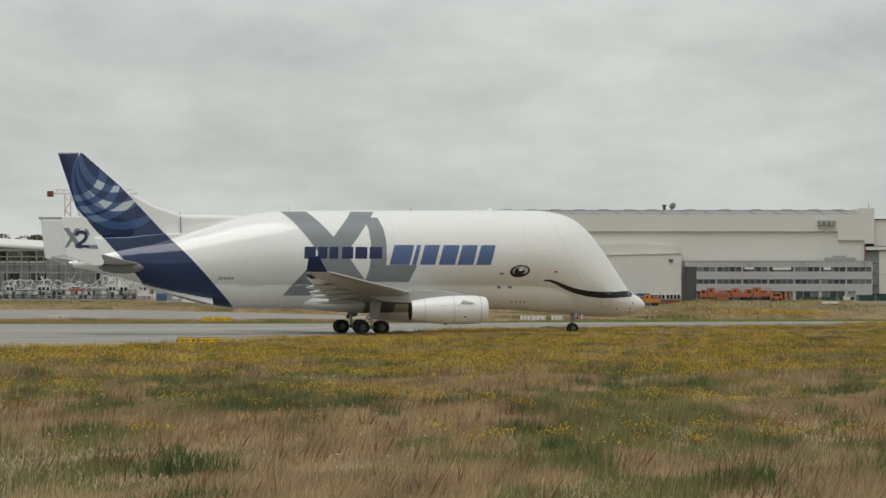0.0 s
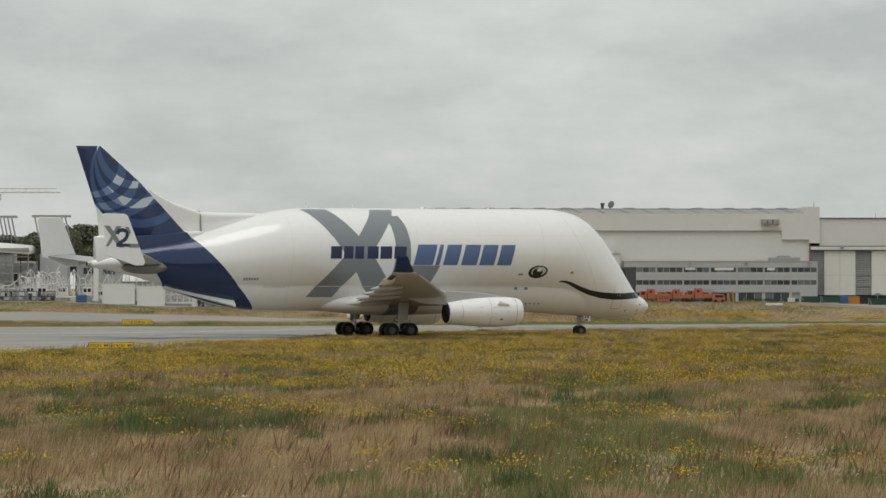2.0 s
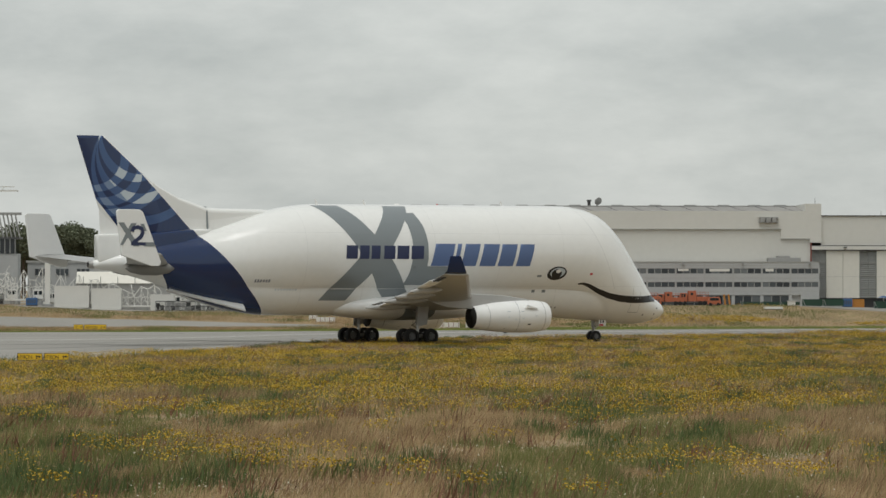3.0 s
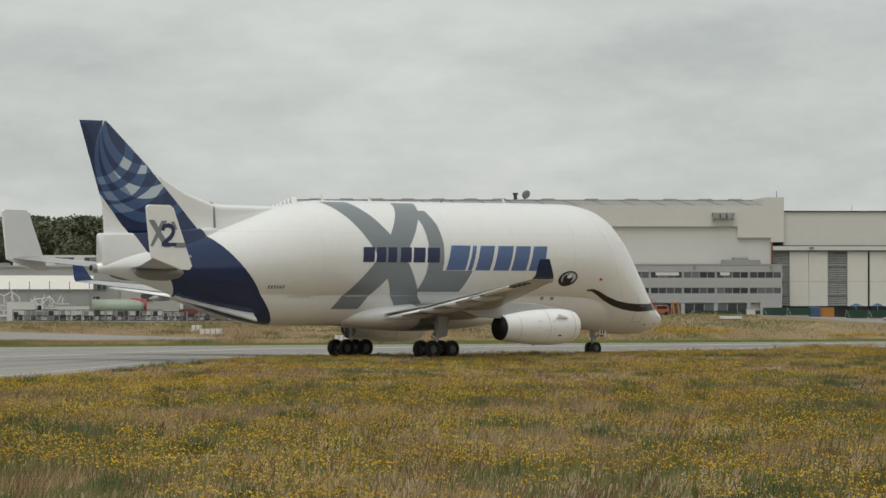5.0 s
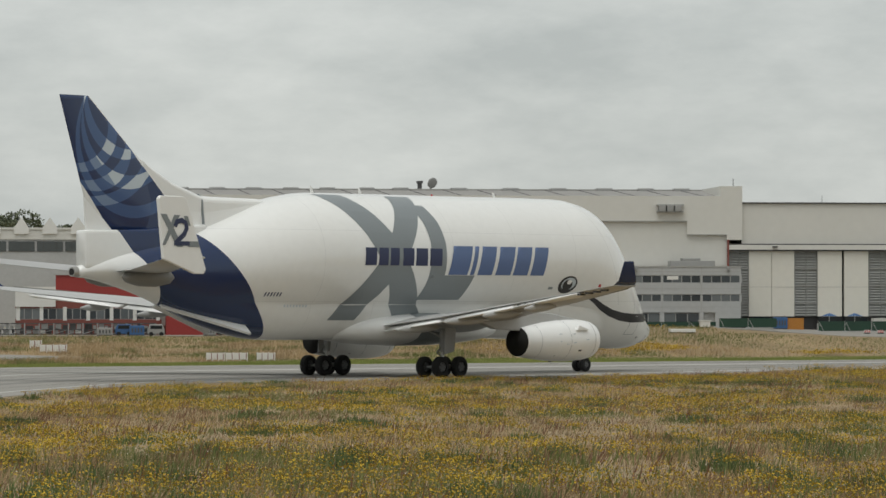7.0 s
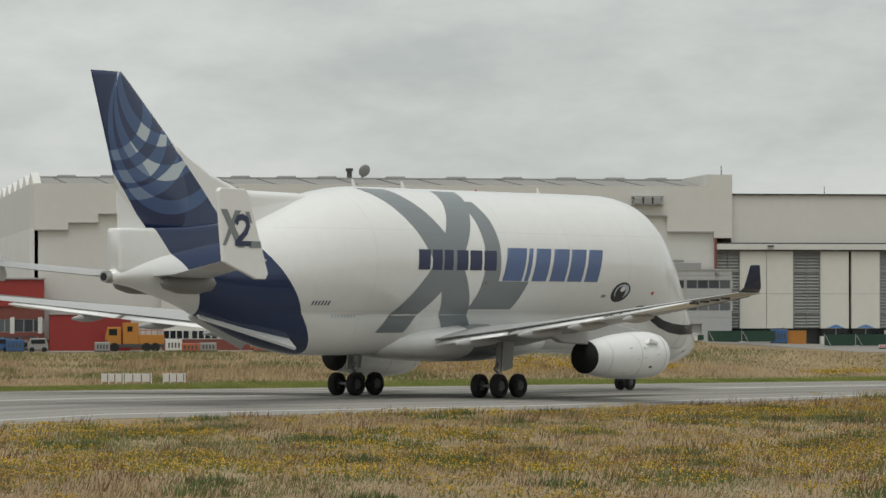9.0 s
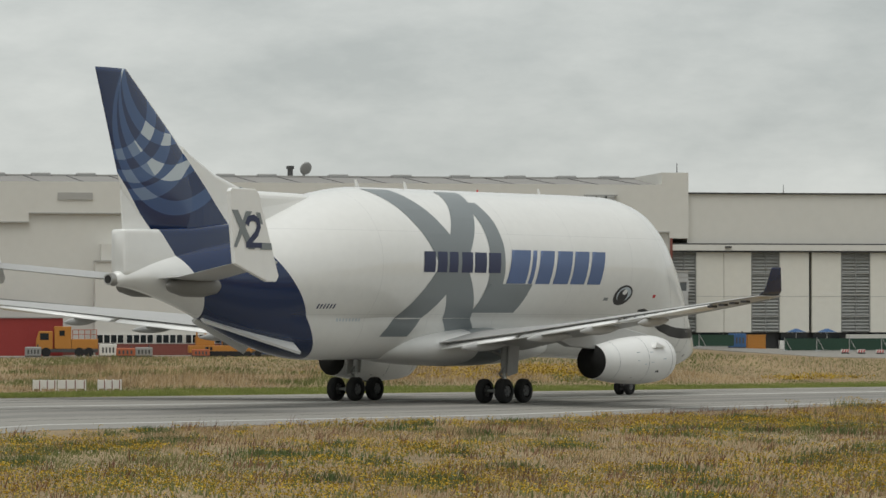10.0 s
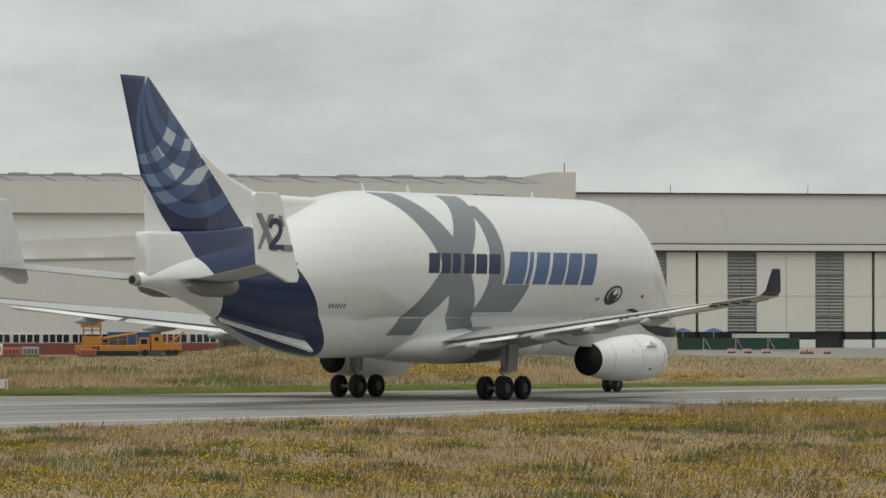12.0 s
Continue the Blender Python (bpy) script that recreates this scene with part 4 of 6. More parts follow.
def build_main_hangar():
    h = tagged(empty("hangar", pose(0, 0, 0)), "long pale grey aircraft hangar with stepped front wall and roof vents", "hangar")
    part("lower_wall", box(7.2, 62.6, 545.4, 600, 1.8, 13.1), CLAD, h, "pale grey sheet wall")
    # the upper wall stands proud, its lower edge stepped
    up = [(6.9, 15.45), (6.9, 11.75), (9.6, 11.75), (9.6, 12.35), (12.0, 12.35), (12.0, 13.05), (58.6, 13.05), (58.6, 11.75), (62.5, 11.75), (62.5, 11.2), (64.05, 11.2), (64.05, 16.42), (61.9, 16.42), (61.9, 15.45)]
    part("upper_wall", prism(up, 545.15, 560), CLAD, h, "pale grey upper wall with a stepped lower edge")
    # dark grey strips paint the shadow line under the stepped upper wall
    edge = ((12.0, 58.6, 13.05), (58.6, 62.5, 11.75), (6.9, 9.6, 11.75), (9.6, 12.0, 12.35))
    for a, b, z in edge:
        part("step_shadow_line", box(a, b, 545.05, 545.3, z - 0.09, z), CLAD_DARK, h)
    # roof: two slopes rising back
    bm = loft([[(7.3, 546, 15.42), (7.3, 556, 16.3), (7.3, 570, 16.4), (7.3, 570, 15.4)], [(62.2, 546, 15.42), (62.2, 556, 16.3), (62.2, 570, 16.4), (62.2, 570, 15.4)]])
    roof = part("roof", bm, ROOF, h, "weathered grey-brown sheet roof")
    for k in range(16):
        x = 9.5 + k * 3.4
        bm = loft([[(x, 546.2, 15.47), (x + 0.07, 546.2, 15.47), (x + 0.07, 546.2, 15.4), (x, 546.2, 15.4)], [(x - 0.9, 555.6, 16.31), (x - 0.83, 555.6, 16.31), (x - 0.83, 555.6, 16.2), (x - 0.9, 555.6, 16.2)]])
        part("roof_seam", bm, FRAME_DARK, roof)
    part("ridge_trim", box(7.3, 62, 555.6, 556.1, 16.28, 16.4), CLAD_DARK, roof)
    for k, x in enumerate((9, 12.6, 16.2, 19.9, 23.5, 27.4, 30.8, 36.6, 41.8, 46.6, 51.2, 55.4, 59.0)):
        part("roof_vent", box(x, x + 1.55, 555.2, 557, 16.1, 16.52, 0.08), GREY_STEEL, roof, "low grey roof vent")
        part("vent_foot", box(x - 0.15, x + 1.7, 555.3, 556.8, 16.2, 16.36, 0.03), ROOF, roof)
    # chimney pair with a dish
    bm = tube((33.5, 556, 16.2), (33.5, 556, 17.1), 0.22, 0.22, 12)
    add_tube(bm, (33.5, 556, 16.95), (33.5, 556, 17.2), 0.32, 0.32, 12)
    part("exhaust_stack", bm, DARK_METAL, roof, "dark metal exhaust stack")
    bm = bmesh.new()
    add_tube(bm, (34.6, 556, 16.2), (34.6, 556, 16.95), 0.1, 0.1, 8)
    vs = bmesh.ops.create_uvsphere(bm, u_segments=16, v_segments=8, radius=0.55)["verts"]
    bmesh.ops.scale(bm, vec=(1, 0.3, 1), verts=vs)
    bmesh.ops.transform(bm, matrix=pose(34.75, 555.8, 17.0, 20, 0, 25), verts=vs)
    part("dish", bm, GREY_STEEL, roof, "grey round dish")
    # floodlight rack and wall boxes
    bm = bmesh.new()
    for k in range(3):
        add_box(bm, 55.75 + k * 0.78, 56.4 + k * 0.78, 544.45, 544.95, 13.95, 14.5, 0.03)
    add_box(bm, 55.6, 58.2, 544.55, 545.15, 13.86, 13.95)
    add_box(bm, 55.6, 58.2, 544.55, 545.15, 14.5, 14.62)
    part("floodlight_rack", bm, GREY_STEEL, h, "grey rack of three floodlights")
    part("wall_grille", box(14.2, 16.9, 545.05, 545.17, 14.05, 14.6), CLAD_DARK, h)
    part("mast", tube((63.3, 546, 16.4), (63.3, 546, 17.2), 0.04, 0.03, 6), FRAME_DARK, h)
    part("plinth", box(7.3, 16.9, 545.1, 545.4, 1.8, 2.9), BRICK_RED, h, "brick red plinth")
    # left end wall running back from the corner, red stripes under a gallery with a saw-tooth parapet
    bm = loft([[(6.9, 545.6, 1.8), (6.9, 545.6, 11.8), (6.5, 546.4, 11.8), (6.5, 546.4, 1.8)], [(2.0, 655, 1.8), (2.0, 655, 11.8), (1.5, 655, 11.8), (1.5, 655, 1.8)]])
    end = part("end_wall", bm, WHITE_STEEL, h, "white end wall with red stripes")
    gal = part("end_gallery", loft([[(6.9, 545.5, 11.8), (6.9, 545.5, 15.4), (6.5, 547, 15.4), (6.5, 547, 11.8)], [(2.0, 655, 11.8), (2.0, 655, 15.4), (1.5, 655, 15.4), (1.5, 655, 11.8)]]), CLAD, h, "pale end gallery under a saw-tooth parapet")

    def at(u, z, out=0.0):
        return (6.88 - 4.9 * u - out, 545.5 + 109.5 * u, z)
    for k in range(16):
        u, v = 0.01 + k * 0.06, 0.01 + k * 0.06 + 0.03
        part("red_stripe", loft([[at(u, 6.6, 0.03), at(u, 11.7, 0.03), at(u, 11.7, -0.1), at(u, 6.6, -0.1)], [at(v, 6.6, 0.03), at(v, 11.7, 0.03), at(v, 11.7, -0.1), at(v, 6.6, -0.1)]]), RED_CLAD, end)
        if k % 2 == 0:
            part("gallery_window", loft([[at(u, 12.6, 0.04), at(u, 13.8, 0.04), at(u, 13.8, -0.1), at(u, 12.6, -0.1)], [at(u + 0.1, 12.6, 0.04), at(u + 0.1, 13.8, 0.04), at(u + 0.1, 13.8, -0.1), at(u + 0.1, 12.6, -0.1)]]), GLASS_DARK, gal)
    for k in range(14):
        u0, u1 = k / 14, (k + 1) / 14
        um = (u0 + u1) / 2
        part("parapet_tooth", loft([[at(u0, 15.3, 0.05), at(um, 16.5, 0.05), at(u1, 15.3, 0.05)], [at(u0, 15.3, -0.6), at(um, 16.5, -0.6), at(u1, 15.3, -0.6)]]), WHITE_STEEL, gal)
    # rear hall: its front faces the taxiway beyond the end wall
    hall = tagged(empty("saw_tooth_hall"), "light grey hall with saw-tooth parapet and glazed strip", "hangar")
    part("wall", box(-18.1, 1.4, 656, 670, 1.8, 14.45), CONCRETE_PANEL, hall)
    part("fascia", box(-18.1, 1.4, 655.85, 656, 13.0, 14.25), CLAD, hall, "pale upper wall strip")
    part("coping", box(-18.2, 1.4, 655.7, 670, 14.25, 14.5), CLAD, hall)
    for k in range(5):
        x = -16.3 + 3.54 * k
        part("parapet_tooth", prism([(x + 0.85, 13.7), (x + 0.85, 14.5), (x + 1.77, 15.8), (x + 2.69, 14.5), (x + 2.69, 13.7)], 655.6, 656.6), WHITE_STEEL, hall)
        window_band(hall, x + 0.15, x + 3.4, 655.95, 11.5, 12.75, 4, FRAME_DARK, SMOKED)
    for x in (-13.4,):
        window_band(hall, x, x + 1.7, 655.9, 4.2, 11.4, 3, FRAME_DARK, SMOKED)

    # the low annex before the wall
    ax = tagged(empty("hangar_annex"), "pale grey two-step annex before the hangar", "building")
    part("front_block", prism([(17.0, 1.8), (17.0, 9.2), (35.25, 9.62), (35.25, 1.8)], 543.2, 545.3), CLAD, ax)
    part("back_block", prism([(17.5, 9.2), (17.5, 10.6), (28, 11.2), (34.4, 10.75), (34.4, 9.55)], 544.0, 545.35), CLAD, ax)
    for x in (20.0, 25.2, 30.4):
        part("roof_fixture", box(x, x + 1.2, 543.4, 544, 9.3 + (x - 17) * 0.022, 9.5 + (x - 17) * 0.022), WHITE_STEEL, ax)
        part("roof_fixture", box(x + 1.2, x + 2.4, 544.2, 544.6, 11.0, 11.2), WHITE_STEEL, ax)
    part("roof_edge", prism([(17.0, 9.2), (17.0, 9.32), (35.3, 9.75), (35.3, 9.62)], 543.1, 545.3), CLAD_DARK, ax)
    part("wall_lamp", box(33.4, 34.0, 542.9, 543.2, 8.55, 8.85), DARK_METAL, ax, "dark wall lamp")
    part("plinth", box(17.0, 35.2, 543.08, 543.2, 1.8, 2.9), BRICK_RED, ax, "brown-red brick plinth")
    for k in range(8):
        window_band(ax, 17.1 + 2.27 * k, 19.2 + 2.27 * k, 543.14, 2.94, 3.65, 4, WHITE_STEEL, GLASS_DARK)


def build_office():
    o = tagged(empty("office_building"), "grey concrete-panel office block with ribbon windows", "office")
    y = 542.4
    # walls between the ribbons
    part("wall_band", box(35.7, 63.4, y, y + 2.6, 7.72, 8.5), CONCRETE_PANEL, o)
    part("wall_band", box(37.4, 63.4, y, y + 2.6, 5.9, 7.0), CONCRETE_PANEL, o)
    part("wall_band", box(37.4, 63.4, y, y + 2.6, 4.15, 5.2), CONCRETE_PANEL, o)
    part("end_wall", box(60.9, 63.4, y + 0.01, y + 2.6, 2.7, 4.2), CONCRETE_PANEL, o)
    part("core", box(37.4, 63.38, y + 0.35, y + 2.6, 2.7, 8.4), CONCRETE_PANEL, o)
    part("parapet", box(35.65, 63.45, y - 0.06, y + 2.7, 8.5, 8.62), CLAD_DARK, o)
    part("stair_glazing", box(35.9, 37.35, y + 0.05, y + 2.6, 2.7, 7.9), SMOKED, o, "dark stair glazing")
    for k in range(4):
        part("stair_mullion", box(35.9 + k * 0.45, 35.98 + k * 0.45, y, y + 0.1, 2.7, 7.9), FRAME_DARK, o)
    edges = [37.4] + [40.35 + 3.84 * k for k in range(7)]
    for z0, z1 in ((7.0, 7.72), (5.2, 5.9)):
        for a, b in zip(edges, edges[1:]):
            part("pier", box(b - 0.09, b + 0.09, y, y + 0.4, z0, z1), CONCRETE_PANEL, o)
            window_band(o, a + 0.09, b - 0.09, y + 0.12, z0, z1, 3 if b - a < 3 else 4)
    for a, b in zip(edges[:-1], edges[1:]):
        if b < 61:
            window_band(o, a + 0.2, b - 0.2, y + 0.2, 2.75, 4.1, 3)
            part("pier", box(b - 0.2, b + 0.2, y, y + 0.4, 2.7, 4.15), CONCRETE_PANEL, o)
    for b in edges[1:-1]:
        part("panel_joint", box(b - 0.025, b + 0.025, y - 0.012, y, 4.15, 8.5), CLAD_DARK, o)
    for z in (4.68, 6.45, 8.1):
        part("panel_joint", box(37.4, 63.4, y - 0.014, y, z - 0.015, z + 0.015), CLAD_DARK, o)
    # white blinds in some windows
    for a, b, z in ((44.5, 45.9, 7.36), (48.7, 51.4, 7.3), (56.2, 57.3, 7.3)):
        part("blind", box(a, b, y + 0.02, y + 0.06, z, 7.66), WHITE_STEEL, o, "lowered white blind")
    part("roof_plant", box(56.6, 61.0, y + 0.6, y + 2.2, 8.6, 9.15, 0.06), GREY_STEEL, o, "grey rooftop plant unit")
    part("roof_plant", box(57.8, 59.6, y + 0.7, y + 2.0, 9.15, 9.4, 0.05), GREY_STEEL, o)
    for x in (45, 53, 62):
        part("floodlight", box(x, x + 0.3, y - 0.3, y, 8.2, 8.4), GREY_STEEL, o)


def build_door_hangar():
    h = tagged(empty("door_hangar"), "cream hangar with tall sliding doors and louvred strips", "hangar")
    part("upper_wall", box(64.05, 150, 545.6, 600, 10.75, 14.75), CLAD, h, "pale grey upper wall")
    part("roof_edge", box(64.0, 150, 545.4, 600, 14.75, 14.87), FRAME_DARK, h)
    part("door_lintel", box(62.7, 150, 545.1, 545.9, 10.25, 10.72), CLAD, h)
    # no real gap: a near-black strip stands in for the shade over the lintel
    part("lintel_shadow_strip", box(62.7, 150, 545.15, 545.9, 10.72, 10.82), FRAME_DARK, h)
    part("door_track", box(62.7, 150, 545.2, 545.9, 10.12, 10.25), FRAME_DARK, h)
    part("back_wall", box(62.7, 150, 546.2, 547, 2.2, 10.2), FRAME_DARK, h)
    part("red_downpipe", box(62.55, 62.72, 545.0, 545.2, 8.6, 11.2), BRICK_RED, h, "rust red downpipe")
    x = 62.75
    louvres = ((62.75, 64.75), (69.25, 71.55), (76.6, 79.0), (83.9, 86.3), (91.2, 93.6), (98.5, 100.9), (105.8, 108.2))
    for a, b in louvres:
        lp = part("louvre_strip", box(a, b, 545.75, 546.0, 3.75, 10.12), LOUVRE, h, "grey louvred door strip")
        n = 24
        for k in range(n):
            z = 3.85 + k * 0.26
            bm = loft([[(a + 0.05, 545.60, z), (a + 0.05, 545.74, z + 0.16), (a + 0.05, 545.76, z + 0.13)], [(b - 0.05, 545.60, z), (b - 0.05, 545.74, z + 0.16), (b - 0.05, 545.76, z + 0.13)]])
            part("slat", bm, LOUVRE, lp)
        for x in (a + 0.02, (a + b) / 2, b - 0.06):
            part("louvre_post", box(x, x + 0.06, 545.56, 545.74, 3.75, 10.12), LOUVRE, lp)
        for k in range(3):
            z = 5.0 + 1.7 * k
            part("louvre_rail", box(a, b, 545.55, 545.72, z, z + 0.08), CLAD_DARK, lp)
    gaps = [(64.75, 69.25), (71.55, 76.6), (79.0, 83.9), (86.3, 91.2), (93.6, 98.5), (100.9, 105.8)]
    for k, (a, b) in enumerate(gaps):
        m = (a + b) / 2
        g = 0.12 if k % 2 == 1 else 0.02
        for p, q in ((a + 0.02, m - g), (m + g, b - 0.02)):
            d = part("door_leaf", box(p, q, 545.5, 545.9, 3.75, 10.12), CREAM, h, "cream sheet door leaf")
            part("leaf_joint", box(p, q, 545.485, 545.5, 6.6, 6.63), CLAD_DARK, d)
            part("low_pane", box(p + 0.1, q - 0.1, 545.6, 545.9, 3.1, 3.72), GLASS_DARK, d, "dark low door window")
            part("leaf_foot", box(p, q, 545.5, 545.95, 2.3, 3.1), WHITE_STEEL if p > 71 else CLAD_DARK, d)
    for x in (72.5, 84.0):
        part("mast", tube((x, 548, 14.8), (x, 548, 15.6), 0.03, 0.02, 6), FRAME_DARK, h)
    part("wall_lamp", box(67.0, 67.5, 544.9, 545.1, 10.45, 10.6), DARK_METAL, h)


build_main_hangar()
build_office()
build_door_hangar()


# ---- things on the far side of the taxiway ----
def gz(x, y):
    return float(ground_z(np.array(float(x)), np.array(float(y)))) + (0.04 if y > 540 else 0.0)


def container(x, y, w, h, d, material, label, category="container", doors=True, turn=0.0):
    c = tagged(empty("container", pose(x, y, gz(x, y), 0, 0, turn)), label, category)
    part("body", box(-w / 2, w / 2, 0, d, 0.05, h, 0.03), material, c)
    n = max(4, int(w / 0.25))
    for k in range(n):
        a = -w / 2 + 0.06 + k * (w - 0.12) / n
        part("rib", box(a, a + (w - 0.12) / n * 0.5, -0.03, 0.0, 0.14, h - 0.1), material, c)
    part("top_rail", box(-w / 2, w / 2, -0.045, 0.05, h - 0.09, h + 0.01), material, c)
    part("bottom_rail", box(-w / 2, w / 2, -0.045, 0.05, 0.0, 0.12), material, c)
    return c


def lorry(x, y, s, material, label, turn=0.0, crane_arm=False):
    """A service lorry: chassis, cab with windows, a bodied platform, wheels."""
    t = tagged(empty("service_lorry", pose(x, y, gz(x, y), 0, 0, turn)), label, "lorry", "service vehicles before the hangar")
    part("chassis", box(-2.3 * s, 2.3 * s, 0, 1.4 * s, 0.35 * s, 0.6 * s, 0.02), DARK_METAL, t)
    cab = part("cab", prism([(-2.3 * s, 0.6 * s), (-2.3 * s, 1.25 * s), (-2.1 * s, 1.95 * s), (-1.1 * s, 1.95 * s), (-1.1 * s, 0.6 * s)], 0, 1.4 * s, 0.04), material, t)
    part("side_window", box(-2.05 * s, -1.4 * s, -0.015, 0.01, 1.3 * s, 1.8 * s), GLASS_DARK, cab, "dark cab window")
    bm = bmesh.new()
    add_box(bm, -0.95 * s, 0.3 * s, 0, 1.4 * s, 0.62 * s, 2.3 * s, 0.03)
    add_box(bm, 0.32 * s, 2.3 * s, 0, 1.4 * s, 0.62 * s, 1.35 * s, 0.03)
    part("bodywork", bm, material, t)
    part("body_window", box(-0.6 * s, -0.2 * s, -0.015, 0.01, 1.6 * s, 2.0 * s), GLASS_DARK, t)
    for k in range(5):
        a = 0.4 * s + k * 0.45 * s
        part("rail_post", tube((a, 0.05, 1.35 * s), (a, 0.05, 2.05 * s), 0.03, 0.03, 6), ORANGE_RED, t)
    for z in (1.7 * s, 2.05 * s):
        part("handrail", tube((0.4 * s, 0.05, z), (2.2 * s, 0.05, z), 0.025, 0.025, 6), ORANGE_RED, t)
    for a in (-1.6 * s, 0.9 * s, 1.6 * s):
        part("wheel", tube((a, -0.02, 0.36 * s), (a, 0.25 * s, 0.36 * s), 0.36 * s, 0.36 * s, 16), RUBBER, t, "black tyre")
    if crane_arm:
        part("arm", tube((1.0 * s, 0.6 * s, 1.3 * s), (2.6 * s, 0.6 * s, 2.6 * s), 0.09, 0.07, 8), material, t)
    return t


def small_car(x, y, s, material, label):
    t = tagged(empty("van", pose(x, y, gz(x, y))), label, "van")
    pts = [(-1.0 * s, 0.25 * s), (-1.02 * s, 0.8 * s), (-0.75 * s, 1.35 * s), (0.75 * s, 1.4 * s), (0.98 * s, 0.85 * s), (1.0 * s, 0.25 * s)]
    part("body", prism(pts, 0, 1.3 * s, 0.05), material, t)
    part("windscreen", box(-0.68 * s, 0.68 * s, -0.02, 0.01, 0.85 * s, 1.25 * s), GLASS_DARK, t, "dark glass")
    for a in (-0.6 * s, 0.6 * s):
        part("wheel", tube((a, -0.02, 0.26 * s), (a, 0.2, 0.26 * s), 0.26 * s, 0.26 * s, 14), RUBBER, t)
    return t


def generator(x, y, w, h, material, label, name="generator"):
    t = tagged(empty(name, pose(x, y, gz(x, y))), label, "machine")
    part("housing", box(-w / 2, w / 2, 0, w * 0.6, 0.12, h, 0.06), material, t)
    part("skid", box(-w / 2, w / 2, 0.02, w * 0.58, 0, 0.14), DARK_METAL, t)
    for k in range(4):
        a = -w / 2 + 0.15 * w + k * 0.2 * w
        part("grille", box(a, a + 0.1 * w, -0.012, 0.0, h * 0.35, h * 0.75), DARK_METAL, t)
    part("exhaust", tube((w * 0.3, w * 0.3, h), (w * 0.3, w * 0.3, h + 0.18), 0.05, 0.05, 8), DARK_METAL, t)
    return t


# orange service vehicles before the office
lorry(39.6, 538.6, 0.82, ORANGE_RED, "orange service lorry parked before the office block", 0)
lorry(43.2, 539.2, 0.78, ORANGE_RED, "orange service lorry with a tall body before the office", 0)
lorry(46.4, 539.4, 0.85, ORANGE_RED, "orange service lorry with rails parked on the apron", 0)
generator(41.0, 537.6, 1.7, 1.25, ORANGE_RED, "small orange-red generator unit on the apron")
small_car(48.9, 537.8, 0.85, ORANGE_RED, "red van with a dark rear window, parked")
lorry(30.2, 538.2, 0.72, ORANGE, "yellow-orange tracked loader before the annex", 0, True)
container(28.5, 540.6, 4.0, 1.75, 1.4, BLUE_MACHINE, "dark blue steel container before the annex wall")
# orange lorries at the other end
lorry(14.6, 538.0, 1.0, ORANGE, "big orange ground-power lorry with rails and stairs", 0)


def tower_loader(x, y):
    """An orange loader: tracked base, a lattice tower with a cab, a long low platform."""
    t = tagged(empty("tower_loader", pose(x, y, gz(x, y))), "orange cargo loader with a tall lattice tower and cab", "loader")
    part("base", box(-2.3, 2.6, 0, 1.5, 0.3, 0.85, 0.05), ORANGE, t)
    part("track", prism([(-2.2, 0.2), (-2.0, 0.0), (2.3, 0.0), (2.5, 0.2), (2.3, 0.42), (-2.0, 0.42)], -0.12, 0.2, 0.03), RUBBER, t, "black track")
    tower = part("tower", box(-1.75, -0.35, 0.2, 1.4, 0.85, 1.5, 0.04), ORANGE, t, "orange lattice tower")
    for dx in (-1.7, -1.05, -0.42):
        part("upright", box(dx - 0.06, dx + 0.06, 0.2, 0.32, 1.5, 2.75), ORANGE, tower)
    for k in range(3):
        z = 1.55 + 0.4 * k
        part("rung", box(-1.7, -0.42, 0.2, 0.3, z, z + 0.07), DARK_METAL, tower)
    cab = part("cab", prism([(-1.85, 2.2), (-1.85, 2.85), (-1.6, 3.0), (-0.5, 3.0), (-0.3, 2.2)], 0.1, 1.3, 0.05), ORANGE, tower, "orange cab")
    part("cab_window", box(-1.6, -0.75, 0.07, 0.11, 2.4, 2.85), GLASS_DARK, cab, "dark cab window")
    part("boom", tube((-0.4, 0.6, 1.3), (2.4, 0.6, 1.75), 0.14, 0.1, 8), ORANGE, t)
    for k in range(4):
        part("rail_post", tube((0.2 + 0.7 * k, 0.1, 0.85), (0.2 + 0.7 * k, 0.1, 1.6), 0.04, 0.04, 6), ORANGE, t)
    part("engine_box", box(0.3, 1.7, 0.2, 1.3, 0.85, 1.3, 0.05), DARK_METAL, t)
    for k in range(2):
        part("marking_bar", box(-1.0 + 0.28 * k, -0.82 + 0.28 * k, -0.012, 0.0, 0.48, 0.74), BLACK, t)


tower_loader(26.1, 538.2)
for x, m_, w, h, lb in ((17.6, WHITE_STEEL, 1.3, 1.0, "white air-start unit on the apron"), (18.9, ORANGE_RED, 1.5, 0.7, "low orange tank unit on the apron"), (20.3, GREY_STEEL, 1.3, 0.75, "grey ground unit on the apron"),
                        (24.6, ORANGE_RED, 1.3, 0.6, "low orange-red unit on the apron"), (12.0, GREY_STEEL, 1.2, 0.8, "grey ground unit beside an orange lorry"), (5.2, BLUE_MACHINE, 1.4, 1.0, "blue-grey tug before the red building"), (2.2, GREY_STEEL, 1.5, 0.8, "grey ground unit before the red building")):
    generator(x, 537.0, w, h, m_, lb, "ground_unit")
small_car(7.0, 537.0, 0.8, GREY_STEEL, "grey van before the red building")
small_car(4.0, 537.6, 0.8, BLUE_MACHINE, "dark blue van before the red building")


